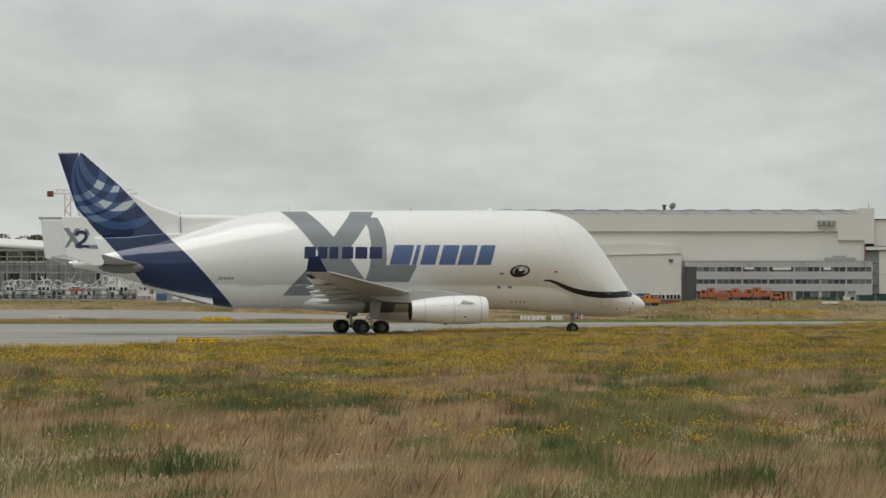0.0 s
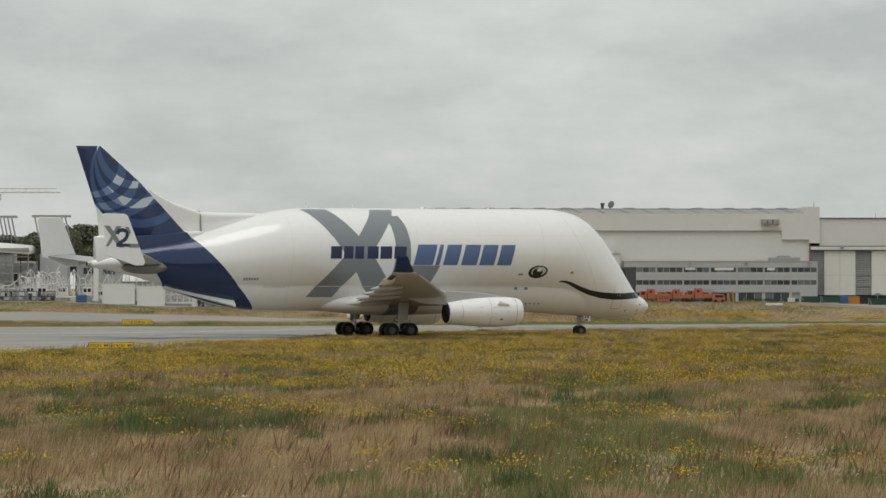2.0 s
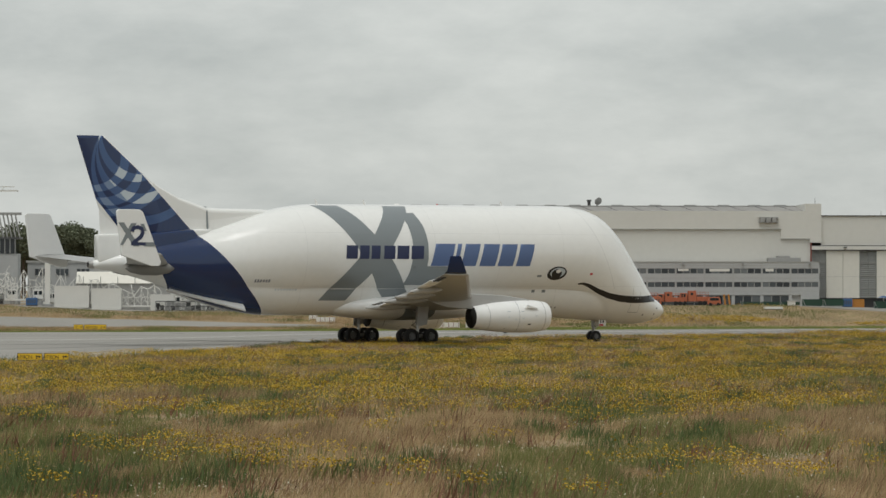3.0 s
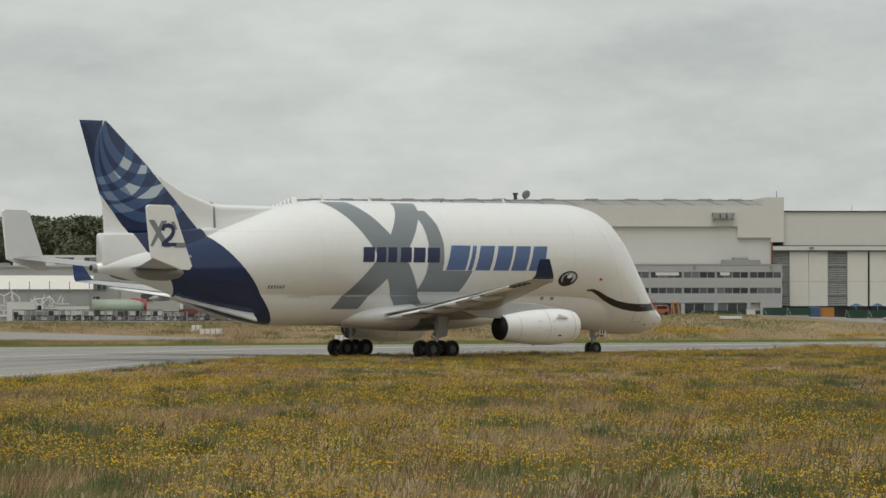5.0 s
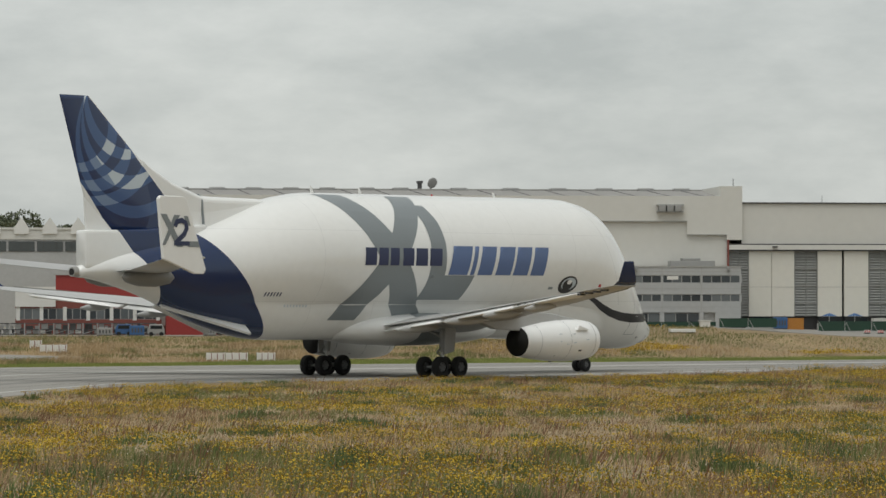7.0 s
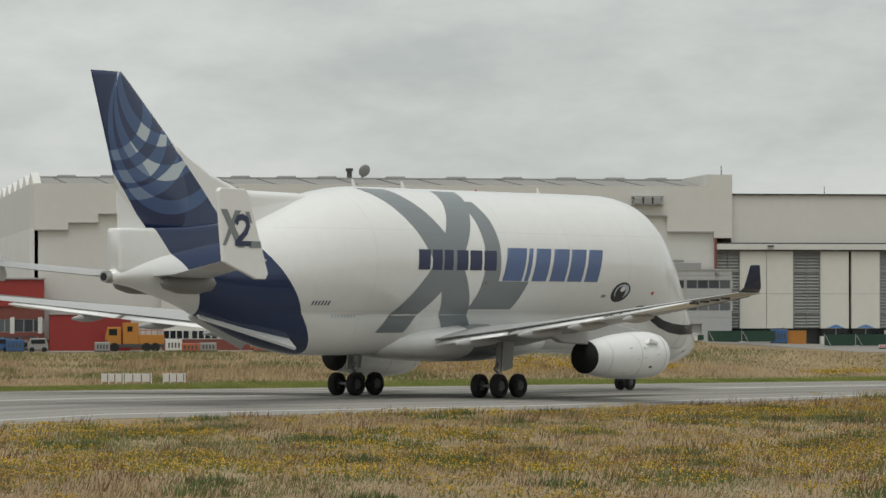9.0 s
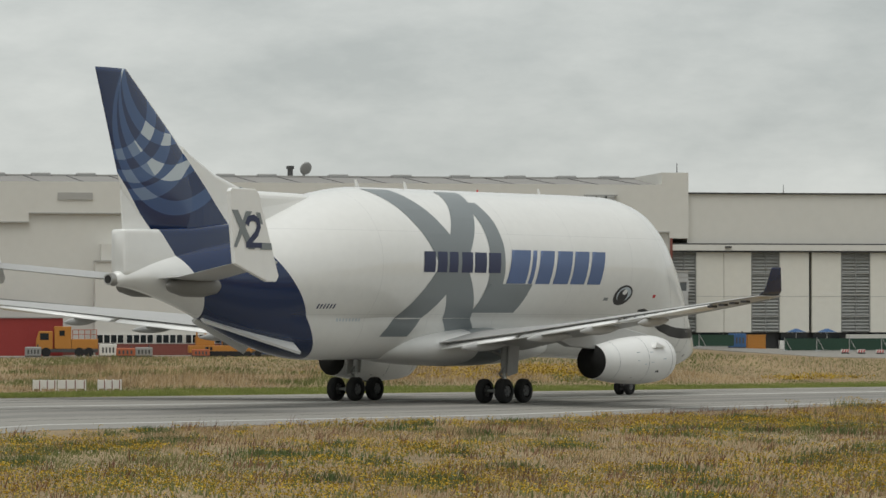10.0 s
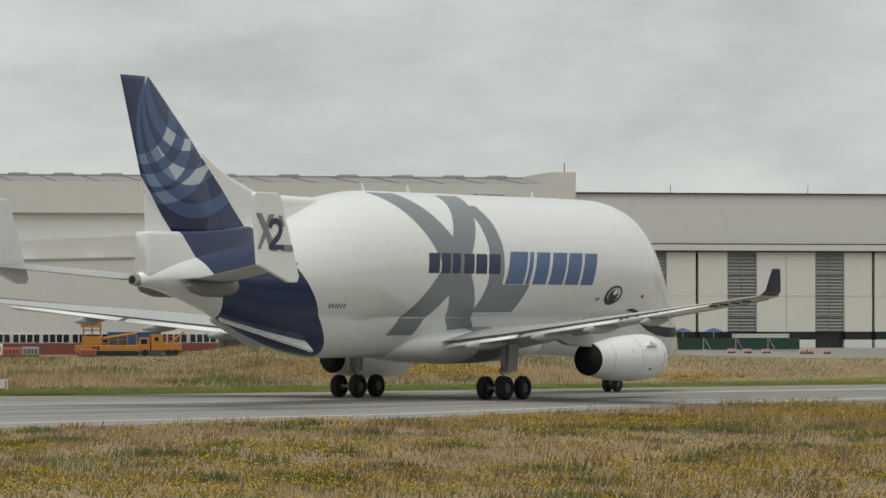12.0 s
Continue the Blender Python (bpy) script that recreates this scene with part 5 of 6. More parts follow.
# red site buildings at the corner of the hangar
def build_red_buildings():
    b = tagged(empty("red_building"), "low red building with white corner and window row", "building")
    y = 542.0
    part("wall", box(-6.2, 7.6, y, y + 3, 4.55, 5.6), BRICK_RED, b)
    part("upper_wall", box(-2.4, 7.6, y - 0.1, y + 3, 5.55, 7.7), RED_CLAD, b, "red sheet wall")
    part("corner_block", box(-6.2, -2.4, y - 0.15, y + 3, 4.7, 6.6), WHITE_STEEL, b, "white corner block")
    part("base_wall", box(-6.2, 7.6, y - 0.05, y + 3, 1.9, 3.5), BRICK_RED, b)
    window_band(b, -6.1, 7.5, y + 0.1, 3.5, 4.55, 18)
    for k in range(7):
        x = -6.1 + k * 2.2
        part("pier", box(x, x + 0.35, y - 0.06, y + 0.2, 3.4, 4.7), WHITE_STEEL, b)
    part("roof", box(-2.6, 7.7, y - 0.25, y + 3.1, 7.7, 7.82), CLAD_DARK, b)
    s = tagged(empty("red_shed"), "plain red sheet-metal shed on the apron", "shed")
    part("wall", box(8.0, 14.4, 540.6, 543, 1.95, 4.9), RED_CLAD, s)
    part("roof", box(7.9, 14.5, 540.5, 543.1, 4.9, 4.99), CLAD_DARK, s)
    for k in range(22):
        part("rib", box(8.1 + k * 0.29, 8.16 + k * 0.29, 540.57, 540.6, 2.0, 4.86), RED_CLAD, s)


build_red_buildings()


# long sheds and workshop left of the hangar
def build_sheds():
    s = tagged(empty("workshop"), "grey workshop building with upper windows and flat roof", "building")
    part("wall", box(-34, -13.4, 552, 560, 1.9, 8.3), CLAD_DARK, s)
    part("upper_wall", box(-26, -14.5, 556, 564, 8.3, 9.75), CLAD, s)
    part("roof", box(-34.2, -13.2, 551.8, 560, 8.3, 8.5), CLAD_DARK, s)
    for x in (-24.5, -21.0, -17.6):
        window_band(s, x, x + 2.2, 555.95, 8.75, 9.5, 3)
    for x in (-32, -27, -21.6, -16.6):
        window_band(s, x, x + 1.8, 551.95, 5.6, 6.6, 3)
        window_band(s, x, x + 1.0, 551.95, 3.4, 4.9, 2)
    b = tagged(empty("panel_building"), "grey panel building with flat roof beyond the sheds", "building")
    part("wall", box(-44, -27.4, 564, 572, 1.9, 8.6), CONCRETE_PANEL, b)
    part("roof", box(-44.2, -27.2, 563.8, 572, 8.6, 8.9), CLAD_DARK, b)
    for k in range(5):
        window_band(b, -43 + 2.9 * k, -41.2 + 2.9 * k, 563.95, 6.8, 7.8, 3)
    t = tagged(empty("long_shed"), "long low shed with a cream tent roof", "shed")
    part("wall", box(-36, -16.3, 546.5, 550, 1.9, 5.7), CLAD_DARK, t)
    bm = loft([[(-36, 546.2, 5.7), (-36, 548, 7.3), (-36, 550.3, 5.7)], [(-16.2, 546.2, 5.7), (-16.2, 548, 7.3), (-16.2, 550.3, 5.7)]])
    part("roof", bm, CREAM, t, "cream tarpaulin roof")
    for k in range(9):
        part("pole", tube((-35 + 2.3 * k, 546.1, 1.9), (-35 + 2.3 * k, 546.1, 6.6), 0.05, 0.05, 6), GREY_STEEL, t)
    k = tagged(empty("kiosk", pose(-18.4, 543.4, gz(-18, 543.4))), "small pale box kiosk beside the long shed", "kiosk")
    part("body", box(-1.9, 1.9, 0, 1.6, 0, 1.85, 0.03), WHITE_STEEL, k)
    part("roof", box(-2.0, 2.0, -0.1, 1.7, 1.85, 1.95), CLAD_DARK, k)
    # an unfinished fuselage section on a trailer
    f = tagged(empty("fuselage_section", pose(-13.2, 543.2, gz(-13, 543.2))), "primer-green aircraft fuselage section with red end on a trailer", "aircraft part")
    rings = [[(x, 0.9 + r * math.cos(a), 1.55 + r * math.sin(a)) for a in [2 * math.pi * j / 24 for j in range(24)]] for x, r in ((-3.0, 0.95), (0, 0.95), (1.6, 0.92), (2.4, 0.75), (2.9, 0.5))]
    part("skin", loft(rings), mat("green_primer", (0.30, 0.36, 0.27), 0.5, 0, 0.12), f, "pale green primer skin", True)
    part("red_cover", tube((1.4, 1.9, 1.6), (3.2, 1.9, 1.6), 1.05, 0.95, 20), RED_CLAD, f, "red end cover")
    for x in (-2.6, -1.2, 0.2, 1.4):
        rings = [[(x + d, 0.9 + 0.965 * math.cos(a), 1.55 + 0.965 * math.sin(a)) for a in [2 * math.pi * j / 24 for j in range(24)]] for d in (0, 0.06)]
        part("frame_band", loft(rings, True, False), GREY_STEEL, f)
    part("trailer", box(-3.0, 2.8, 0.1, 1.7, 0.15, 0.6, 0.03), DARK_METAL, f)
    for x in (-2.2, -1.4, 1.4, 2.2):
        part("wheel", tube((x, 0.05, 0.25), (x, 0.3, 0.25), 0.25, 0.25, 12), RUBBER, f)


build_sheds()


def steel_rack(x0, x1, y, h, label):
    """A long low steel rack: posts, rails and diagonal bars."""
    r = tagged(empty("steel_rack", pose(0, 0, gz(x0, y))), label, "rack", "steel racks along the apron edge")
    n = max(2, int((x1 - x0) / 1.3))
    rnd = random.Random(int(90 + x0))
    for z in (0.15, h * 0.5, h):
        part("rail", box(x0, x1, y, y + 0.09, z - 0.06, z + 0.04), DARK_METAL, r)
    for k in range(n + 1):
        x = x0 + (x1 - x0) * k / n
        part("post", box(x - 0.06, x + 0.06, y - 0.02, y + 0.1, 0, h), GREY_STEEL, r)
        if k < n:
            w = (x1 - x0) / n
            part("brace", tube((x, y + 0.05, 0.15), (x + w, y + 0.05, h * 0.5), 0.035, 0.035, 5), GREY_STEEL, r)
            for z in (0.2, h * 0.5 + 0.04):
                a = x + rnd.uniform(0.05, 0.2)
                while a < x + w - 0.25:
                    b = min(a + rnd.uniform(0.25, 0.7), x + w - 0.06)
                    part("crate", box(a, b, y + 0.15, y + 0.8, z, z + rnd.uniform(0.25, 0.48) * h), rnd.choice((LOUVRE, DARK_METAL, GREY_STEEL, FRAME_DARK, WHITE_STEEL)), r)
                    a = b + rnd.uniform(0.04, 0.2)


steel_rack(-84, -66, 539.5, 1.4, "dark grey steel rack along the apron edge")
steel_rack(-66, -45, 539.5, 1.4, "long dark steel platform rack under white jigs")
steel_rack(-25, -8, 539.5, 1.35, "grey-green steel storage rack along the apron edge")
steel_rack(-8, 7, 539.4, 1.15, "low grey steel rack before the red building")


def jig(x, y, w, h, seed, label):
    """White assembly jig: a lattice of tubes with platforms and a cabin."""
    rnd = random.Random(seed)
    j = tagged(empty("assembly_jig", pose(x, y, gz(x, y))), label, "jig", "white assembly jigs")
    part("base", box(-w / 2, w / 2, 0, 1.6, 0.5, 0.75, 0.03), WHITE_STEEL, j)
    for k in range(5):
        a = -w / 2 + w * k / 4
        part("foot", box(a - 0.1, a + 0.1, 0.1, 0.4, 0, 0.5), GREY_STEEL, j)
    n = int(w / 0.8)
    tops = [h * (0.55 + 0.45 * rnd.random()) for _ in range(n + 1)]
    for k in range(n + 1):
        a = -w / 2 + w * k / n
        part("upright", tube((a, 0.3, 0.7), (a, 0.3, tops[k]), 0.055, 0.05, 6), WHITE_STEEL, j)
        if k < n:
            b = -w / 2 + w * (k + 1) / n
            part("top_chord", tube((a, 0.3, tops[k]), (b, 0.3, tops[k + 1]), 0.05, 0.05, 6), WHITE_STEEL, j)
            part("brace", tube((a, 0.32, 0.8), (b, 0.32, tops[k + 1] * 0.7), 0.035, 0.035, 5), WHITE_STEEL, j)
            part("brace", tube((b, 0.36, 0.8), (a, 0.36, tops[k] * 0.9), 0.035, 0.035, 5), WHITE_STEEL, j)
            part("middle_chord", tube((a, 0.28, h * 0.45), (b, 0.28, h * 0.5), 0.05, 0.05, 6), WHITE_STEEL, j)
    for _ in range(26):
        a, z = rnd.uniform(-w / 2, w / 2), rnd.uniform(0.8, h * 0.8)
        part("strut", tube((a, rnd.uniform(0, 1.2), z), (a + rnd.uniform(-0.9, 0.9), rnd.uniform(0, 1.2), min(z + rnd.uniform(-0.6, 1.4), h)), 0.045, 0.045, 5), WHITE_STEEL if rnd.random() < 0.7 else GREY_STEEL, j)
    for _ in range(4):
        a, z = rnd.uniform(-w / 2, w / 2 - 1), rnd.uniform(0.8, h * 0.6)
        part("panel", box(a, a + rnd.uniform(0.4, 1.0), 0.5, 0.6, z, z + rnd.uniform(0.3, 0.7)), GREY_STEEL if rnd.random() < 0.5 else WHITE_STEEL, j)
    for a in (-w * 0.42, w * 0.36):
        cabin = part("cabin", box(a, a + 1.3, -0.25, 0.7, 0.75, 2.0, 0.03), WHITE_STEEL, j, "white cabin with dark windows")
        part("cabin_window", box(a + 0.12, a + 0.56, -0.27, -0.24, 1.3, 1.8), GLASS_DARK, cabin)
        part("cabin_window", box(a + 0.7, a + 1.15, -0.27, -0.24, 1.3, 1.8), GLASS_DARK, cabin)
    return j


jig(-44.2, 541, 8.2, 4.9, 3, "white lattice assembly jig with two cabins on the apron")
jig(-52.0, 543, 7.0, 3.6, 4, "heap of white lattice jigs on a steel platform")
jig(-62.0, 542, 6.0, 3.0, 5, "white curved jig frames on a dark platform")
jig(-28.0, 543, 7.0, 3.8, 6, "white lattice jig behind container boxes")
jig(-47.5, 546, 6.5, 5.4, 7, "tall white lattice jig behind other jigs")
jig(-36.0, 546, 9.0, 4.6, 9, "white lattice jig frames behind white boxes")
jig(-57.5, 545, 5.0, 3.4, 12, "white lattice jig frames under the steel shelter")
jig(-21.5, 544.5, 4.0, 3.0, 13, "small white lattice jig beside a kiosk")
generator(-41.4, 539.8, 1.5, 1.1, BLUE_MACHINE, "dark blue machine at the foot of the jigs", "ground_unit")
generator(-46.6, 539.8, 1.3, 0.9, BRICK_RED, "dull red machine at the foot of the jigs", "ground_unit")
generator(-54.2, 542.2, 1.6, 1.6, ORANGE_RED, "orange-red machine among white jigs", "ground_unit")
container(-36.2, 541, 4.6, 2.9, 1.6, WHITE_STEEL, "white steel container box beside a jig")
container(-31.6, 541, 3.9, 2.8, 1.6, WHITE_STEEL, "white steel container box beside lattice jigs")
container(-24.2, 541.4, 3.2, 2.2, 1.6, WHITE_STEEL, "white machine box before the long shed")
mast = tagged(empty("white_mast", pose(-39.4, 541, gz(-39, 541))), "thick white steel column beside the jigs", "column")
part("shaft", box(-0.35, 0.35, 0, 0.7, 0, 7.4, 0.04), WHITE_STEEL, mast)
part("foot", box(-0.7, 0.7, -0.2, 0.9, 0, 0.35, 0.04), GREY_STEEL, mast)


def slat_tower(x0, x1, y, z_top, label):
    """A low control building with a crown of leaning slats over a glass band."""
    t = tagged(empty("slatted_building"), label, "building", "slat-crowned buildings")
    part("shaft", box(x0 + 0.7, x1 - 0.3, y, y + 5, 2.8, z_top - 5.6), CONCRETE_PANEL, t)
    part("glass_band", box(x0 + 0.9, x1 - 0.5, y - 0.1, y + 4.8, z_top - 5.6, z_top - 3.6), GLASS_DARK, t, "dark glazed band")
    for k in range(6):
        x = x0 + 0.9 + (x1 - x0 - 1.5) * k / 5
        part("mullion", box(x - 0.06, x + 0.06, y - 0.16, y - 0.1, z_top - 5.6, z_top - 3.6), GREY_STEEL, t)
    part("deck", box(x0 + 0.3, x1, y - 0.4, y + 5, z_top - 3.6, z_top - 3.3), DARK_METAL, t)
    part("top_beam", box(x0 - 0.4, x1 + 0.3, y - 0.8, y - 0.5, z_top - 0.35, z_top), GREY_STEEL, t)
    n = round((x1 - x0) * 1.8)
    for k in range(n):
        x = x0 + 0.2 + (x1 - x0) * k / n
        part("slat", tube((x + 0.4, y - 0.3, z_top - 3.4), (x - 0.2, y - 0.65, z_top - 0.2), 0.12, 0.12, 6), GREY_STEEL, t)


slat_tower(-49.4, -44.4, 556, 15.4, "grey control building with glass band and slatted crown")
slat_tower(-61.2, -52.6, 560, 15.4, "grey slat-crowned building behind a steel shelter")


def build_shelter():
    s = tagged(empty("steel_shelter"), "open steel shelter with white curved roof on thin columns", "shelter")
    rings = []
    for x in np.linspace(-110, -49.5, 12):
        c = 12.4 - 0.0011 * (x + 88) ** 2
        rings.append([(float(x), 547, c - 1.2), (float(x), 548, c - 0.3), (float(x), 552, c + 0.2), (float(x), 558, c), (float(x), 558, c - 0.9)])
    part("roof", loft(rings), WHITE_STEEL, s, "white curved sheet roof", True)
    part("eave_beam", box(-110, -49.5, 547.2, 547.6, 10.1, 10.5), GREY_STEEL, s)
    for k in range(28):
        x = -109 + k * 2.2
        part("mullion", tube((x + 1.1, 547.9, 2.9), (x + 1.1, 547.9, 10.3), 0.07, 0.07, 6), DARK_METAL, s)
        part("column", tube((x, 547.5, 2.9), (x, 547.5, 10.3), 0.1, 0.1, 8), GREY_STEEL, s)
        if k % 3 == 1:
            for i in range(5):
                z = 3.2 + 1.4 * i
                part("brace", tube((x, 547.5, z), (x + 1.1, 547.5, z + 1.4), 0.04, 0.04, 5), GREY_STEEL, s)
                part("brace", tube((x + 1.1, 547.5, z), (x, 547.5, z + 1.4), 0.04, 0.04, 5), GREY_STEEL, s)
            part("column", tube((x + 1.1, 547.5, 2.9), (x + 1.1, 547.5, 10.3), 0.07, 0.07, 6), GREY_STEEL, s)
    for z in (4.4, 5.6, 6.8, 8.0, 9.2):
        part("girt", box(-110, -49.5, 547.42, 547.58, z, z + 0.14), GREY_STEEL, s)
    b = tagged(empty("grey_workshop"), "grey workshop wall with windows inside the steel shelter", "building")
    part("wall", box(-110, -50, 560.5, 566, 2.8, 8.4), CONCRETE_PANEL, b)
    part("ledge", box(-110, -50, 560.2, 566, 8.4, 8.7), WHITE_STEEL, b)
    for k in range(14):
        window_band(b, -108 + 4.1 * k, -105.6 + 4.1 * k, 560.45, 5.4, 7.0, 3)


build_shelter()


def tower_crane(x, y, z_top, jib_left, jib_right, label):
    c = tagged(empty("tower_crane", pose(x, y, 2.9)), label, "crane", "tower cranes beyond the buildings")
    h = z_top - 2.9
    for dx in (-0.7, 0.7):
        part("mast_leg", box(dx - 0.16, dx + 0.16, 0, 0.3, 0, h), WHITE_STEEL, c)
    n = int(h / 1.6)
    for k in range(n):
        part("mast_brace", tube((-0.7 if k % 2 else 0.7, 0.15, k * 1.6), (0.7 if k % 2 else -0.7, 0.15, k * 1.6 + 1.6), 0.1, 0.1, 5), RED_CLAD if k % 4 < 2 else WHITE_STEEL, c)
    part("jib", box(jib_left, jib_right, 0, 0.4, h, h + 0.35), WHITE_STEEL, c)
    part("jib_chord", box(jib_left + 2, jib_right - 1, 0, 0.3, h + 1.0, h + 1.2), WHITE_STEEL, c)
    for k in range(int((jib_right - jib_left - 3) / 1.6)):
        x0 = jib_left + 2 + 1.6 * k
        part("lacing", tube((x0, 0.2, h + 0.2), (x0 + 0.8, 0.2, h + 1.1), 0.07, 0.07, 5), WHITE_STEEL, c)
    part("counterweight", box(jib_left, jib_left + 1.5, -0.3, 0.8, h - 0.6, h + 0.8), BRICK_RED, c, "dull red counterweight")
    part("cab", box(1.0, 2.8, -0.6, 0.9, h - 1.6, h - 0.1, 0.1), WHITE_STEEL, c)


tower_crane(-92, 900, 27.4, -5.0, 17, "red and white tower crane beyond the trees")
tower_crane(-59.5, 1300, 28.5, -2, 8, "thin pale tower crane far beyond the trees")


# trees far behind the buildings
def tree_mesh(seed, height, spread):
    rng = np.random.default_rng(seed)
    blobs = [(rng.normal(0, 0.32) * spread, rng.normal(0, 0.25) * spread, height * (0.42 + 0.5 * rng.random()), spread * (0.22 + 0.2 * rng.random())) for _ in range(16)]
    verts, faces = [], []
    for bx, by, bz, br in blobs:
        for _ in range(420):
            d = rng.normal(size=3)
            d /= np.linalg.norm(d)
            p = np.array([bx, by, bz]) + d * br * (0.75 + 0.35 * rng.random()) * np.array([1, 1, 0.8])
            u = rng.normal(size=3)
            u /= np.linalg.norm(u)
            v = np.cross(u, rng.normal(size=3))
            v /= np.linalg.norm(v)
            s = 0.17 + 0.2 * rng.random()
            i = len(verts)
            verts += [p - u * s, p + v * s * 0.7, p + u * s, p - v * s * 0.7]
            faces.append((i, i + 1, i + 2, i + 3))
    me = bpy.data.meshes.new("crown")
    me.from_pydata([tuple(map(float, v)) for v in verts], [], faces)
    me.materials.append(LEAF_TREE)
    return me


# far leaves: distance haze is mixed into these paler, greyer greens
LEAF_TREE = grass_material("hazed_tree_leaves", [(0.0, (0.085, 0.10, 0.058)), (0.5, (0.115, 0.13, 0.075)), (1.0, (0.145, 0.155, 0.095))])


def build_trees():
    first = []
    for seed, h, sp in ((1, 17, 7.5), (2, 20, 8.5), (3, 15, 7)):
        t = tagged(empty("tree", pose(-300, 1200, 2.9)), "dark green broadleaf tree in a far row", "tree", "far row of trees")
        bm = tube((0, 0, 0), (0, 0, h * 0.5), 0.45, 0.3, 8)
        for a in range(5):
            add_tube(bm, (0, 0, h * 0.3), (math.cos(a * 1.3) * sp * 0.4, math.sin(a * 1.3) * sp * 0.4, h * 0.65), 0.18, 0.08, 6)
        part("trunk", bm, BARK, t)
        ob = new("crown", tree_mesh(seed, h, sp))
        ob.parent = t
        first.append(t)
    rnd = random.Random(8)
    x, n, sizes = -190.0, 0, []
    while x < 40:
        low = float(np.interp(x, [-190, -90, -45, 40], [0.82, 0.86, 1.1, 1.08]))
        k = low * rnd.uniform(0.86, 1.08) * (17 / (17, 20, 15)[n % 3])
        m = pose(x, 880 + rnd.uniform(-25, 60), 2.9, 0, 0, rnd.uniform(0, 360))
        if n < 3:
            first[n].matrix_basis = m @ Matrix.Diagonal((k * 1.1, k * 1.1, k, 1))
            sizes.append(k)
        else:
            f = k / sizes[n % 3]
            copy_thing(first[n % 3], m @ Matrix.Diagonal((f, f, f, 1)))
        x += rnd.uniform(2.0, 3.6)
        n += 1


build_trees()


# right-hand apron clutter
def screen_fence(x0, x1, y, h, label):
    f = tagged(empty("screen_fence", pose(0, 0, gz(x0 + 1, y))), label, "fence", "green screened site fences")
    n = max(1, round((x1 - x0) / 2.4))
    w = (x1 - x0) / n
    for k in range(n):
        a = x0 + k * w
        part("screen", box(a + 0.04, a + w - 0.04, y, y + 0.03, 0.08, h), GREEN_MESH, f)
        part("post", tube((a, y, 0), (a, y, h + 0.06), 0.03, 0.03, 6), GREY_STEEL, f)
        part("stay", tube((a + 0.1, y - 0.01, h * 0.9), (a + 0.45, y - 0.5, 0.02), 0.022, 0.022, 6), CLAD_DARK, f)
        part("foot", box(a - 0.2, a + 0.2, y - 0.25, y + 0.25, 0, 0.1), CONCRETE_PANEL, f)


screen_fence(52.5, 60.4, 539.0, 0.5, "low dark green screened fence before the office")
screen_fence(60.6, 66.2, 538.6, 0.95, "dark green screened site fence beside machines")
screen_fence(70.2, 80.6, 538.6, 1.0, "long dark green screened site fence before the doors")
container(68.2, 540.6, 2.0, 1.15, 1.2, ORANGE, "orange steel container before the hangar doors")
generator(66.9, 540.2, 1.3, 1.2, BLUE_MACHINE, "dark blue pump machine beside the orange container")
container(78.6, 542.4, 4.4, 1.15, 1.0, CLAD, "long pale low cabin behind the green fence", "cabin")
for x in (71.9, 74.4):
    p = tagged(empty("parasol", pose(x, 541.6, gz(x, 541.6))), "blue folded-out parasol beside containers", "parasol", "blue parasols")
    part("pole", tube((0, 0, 0), (0, 0, 1.55), 0.03, 0.03, 6), WHITE_STEEL, p)
    part("canopy", tube((0, 0, 1.35), (0, 0, 1.62), 0.8, 0.1, 8), BLUE_MACHINE, p, "blue canopy")
for k, x in enumerate((74.6, 75.9, 77.4, 80.4, 80.9, 82.3)):
    b = tagged(empty("barrier_board", pose(x, 536.9, gz(x, 536.9))), "small red and white striped barrier board", "barrier", "striped barrier boards")
    part("board", box(-0.32, 0.32, 0, 0.06, 0.12, 0.36, 0.01), WHITE_STEEL, b)
    for i in range(3):
        a = -0.26 + i * 0.2
        part("red_stripe", prism([(a, 0.13), (a + 0.1, 0.13), (a + 0.17, 0.35), (a + 0.07, 0.35)], -0.006, -0.001), RED_LIGHT, b)
    part("foot", box(-0.3, 0.3, -0.1, 0.16, 0, 0.12, 0.02), RUBBER, b)
kiosk = tagged(empty("kiosk", pose(59.2, 538.2, gz(59, 538.2))), "small white equipment box in the grass", "kiosk")
part("body", box(-0.5, 0.5, 0, 0.6, 0.05, 0.6, 0.03), WHITE_STEEL, kiosk)
part("lid", box(-0.6, 0.6, -0.06, 0.66, 0.6, 0.68, 0.02), CLAD, kiosk)
for x in (50.6, 51.2):
    pl = tagged(empty("board", pose(x, 540.2, gz(x, 540), 0, -8, 0)), "orange board leaning upright before the office", "board", "orange boards")
    part("plank", box(-0.12, 0.12, 0, 0.06, 0, 1.45, 0.01), ORANGE, pl)
slab = tagged(empty("concrete_cover", pose(56.2, 533, gz(56.2, 533))), "low pale concrete cover lying in the grass", "cover")
part("slab", box(-1.2, 1.2, 0, 1.2, 0.1, 0.42, 0.03), WHITE_STEEL, slab)


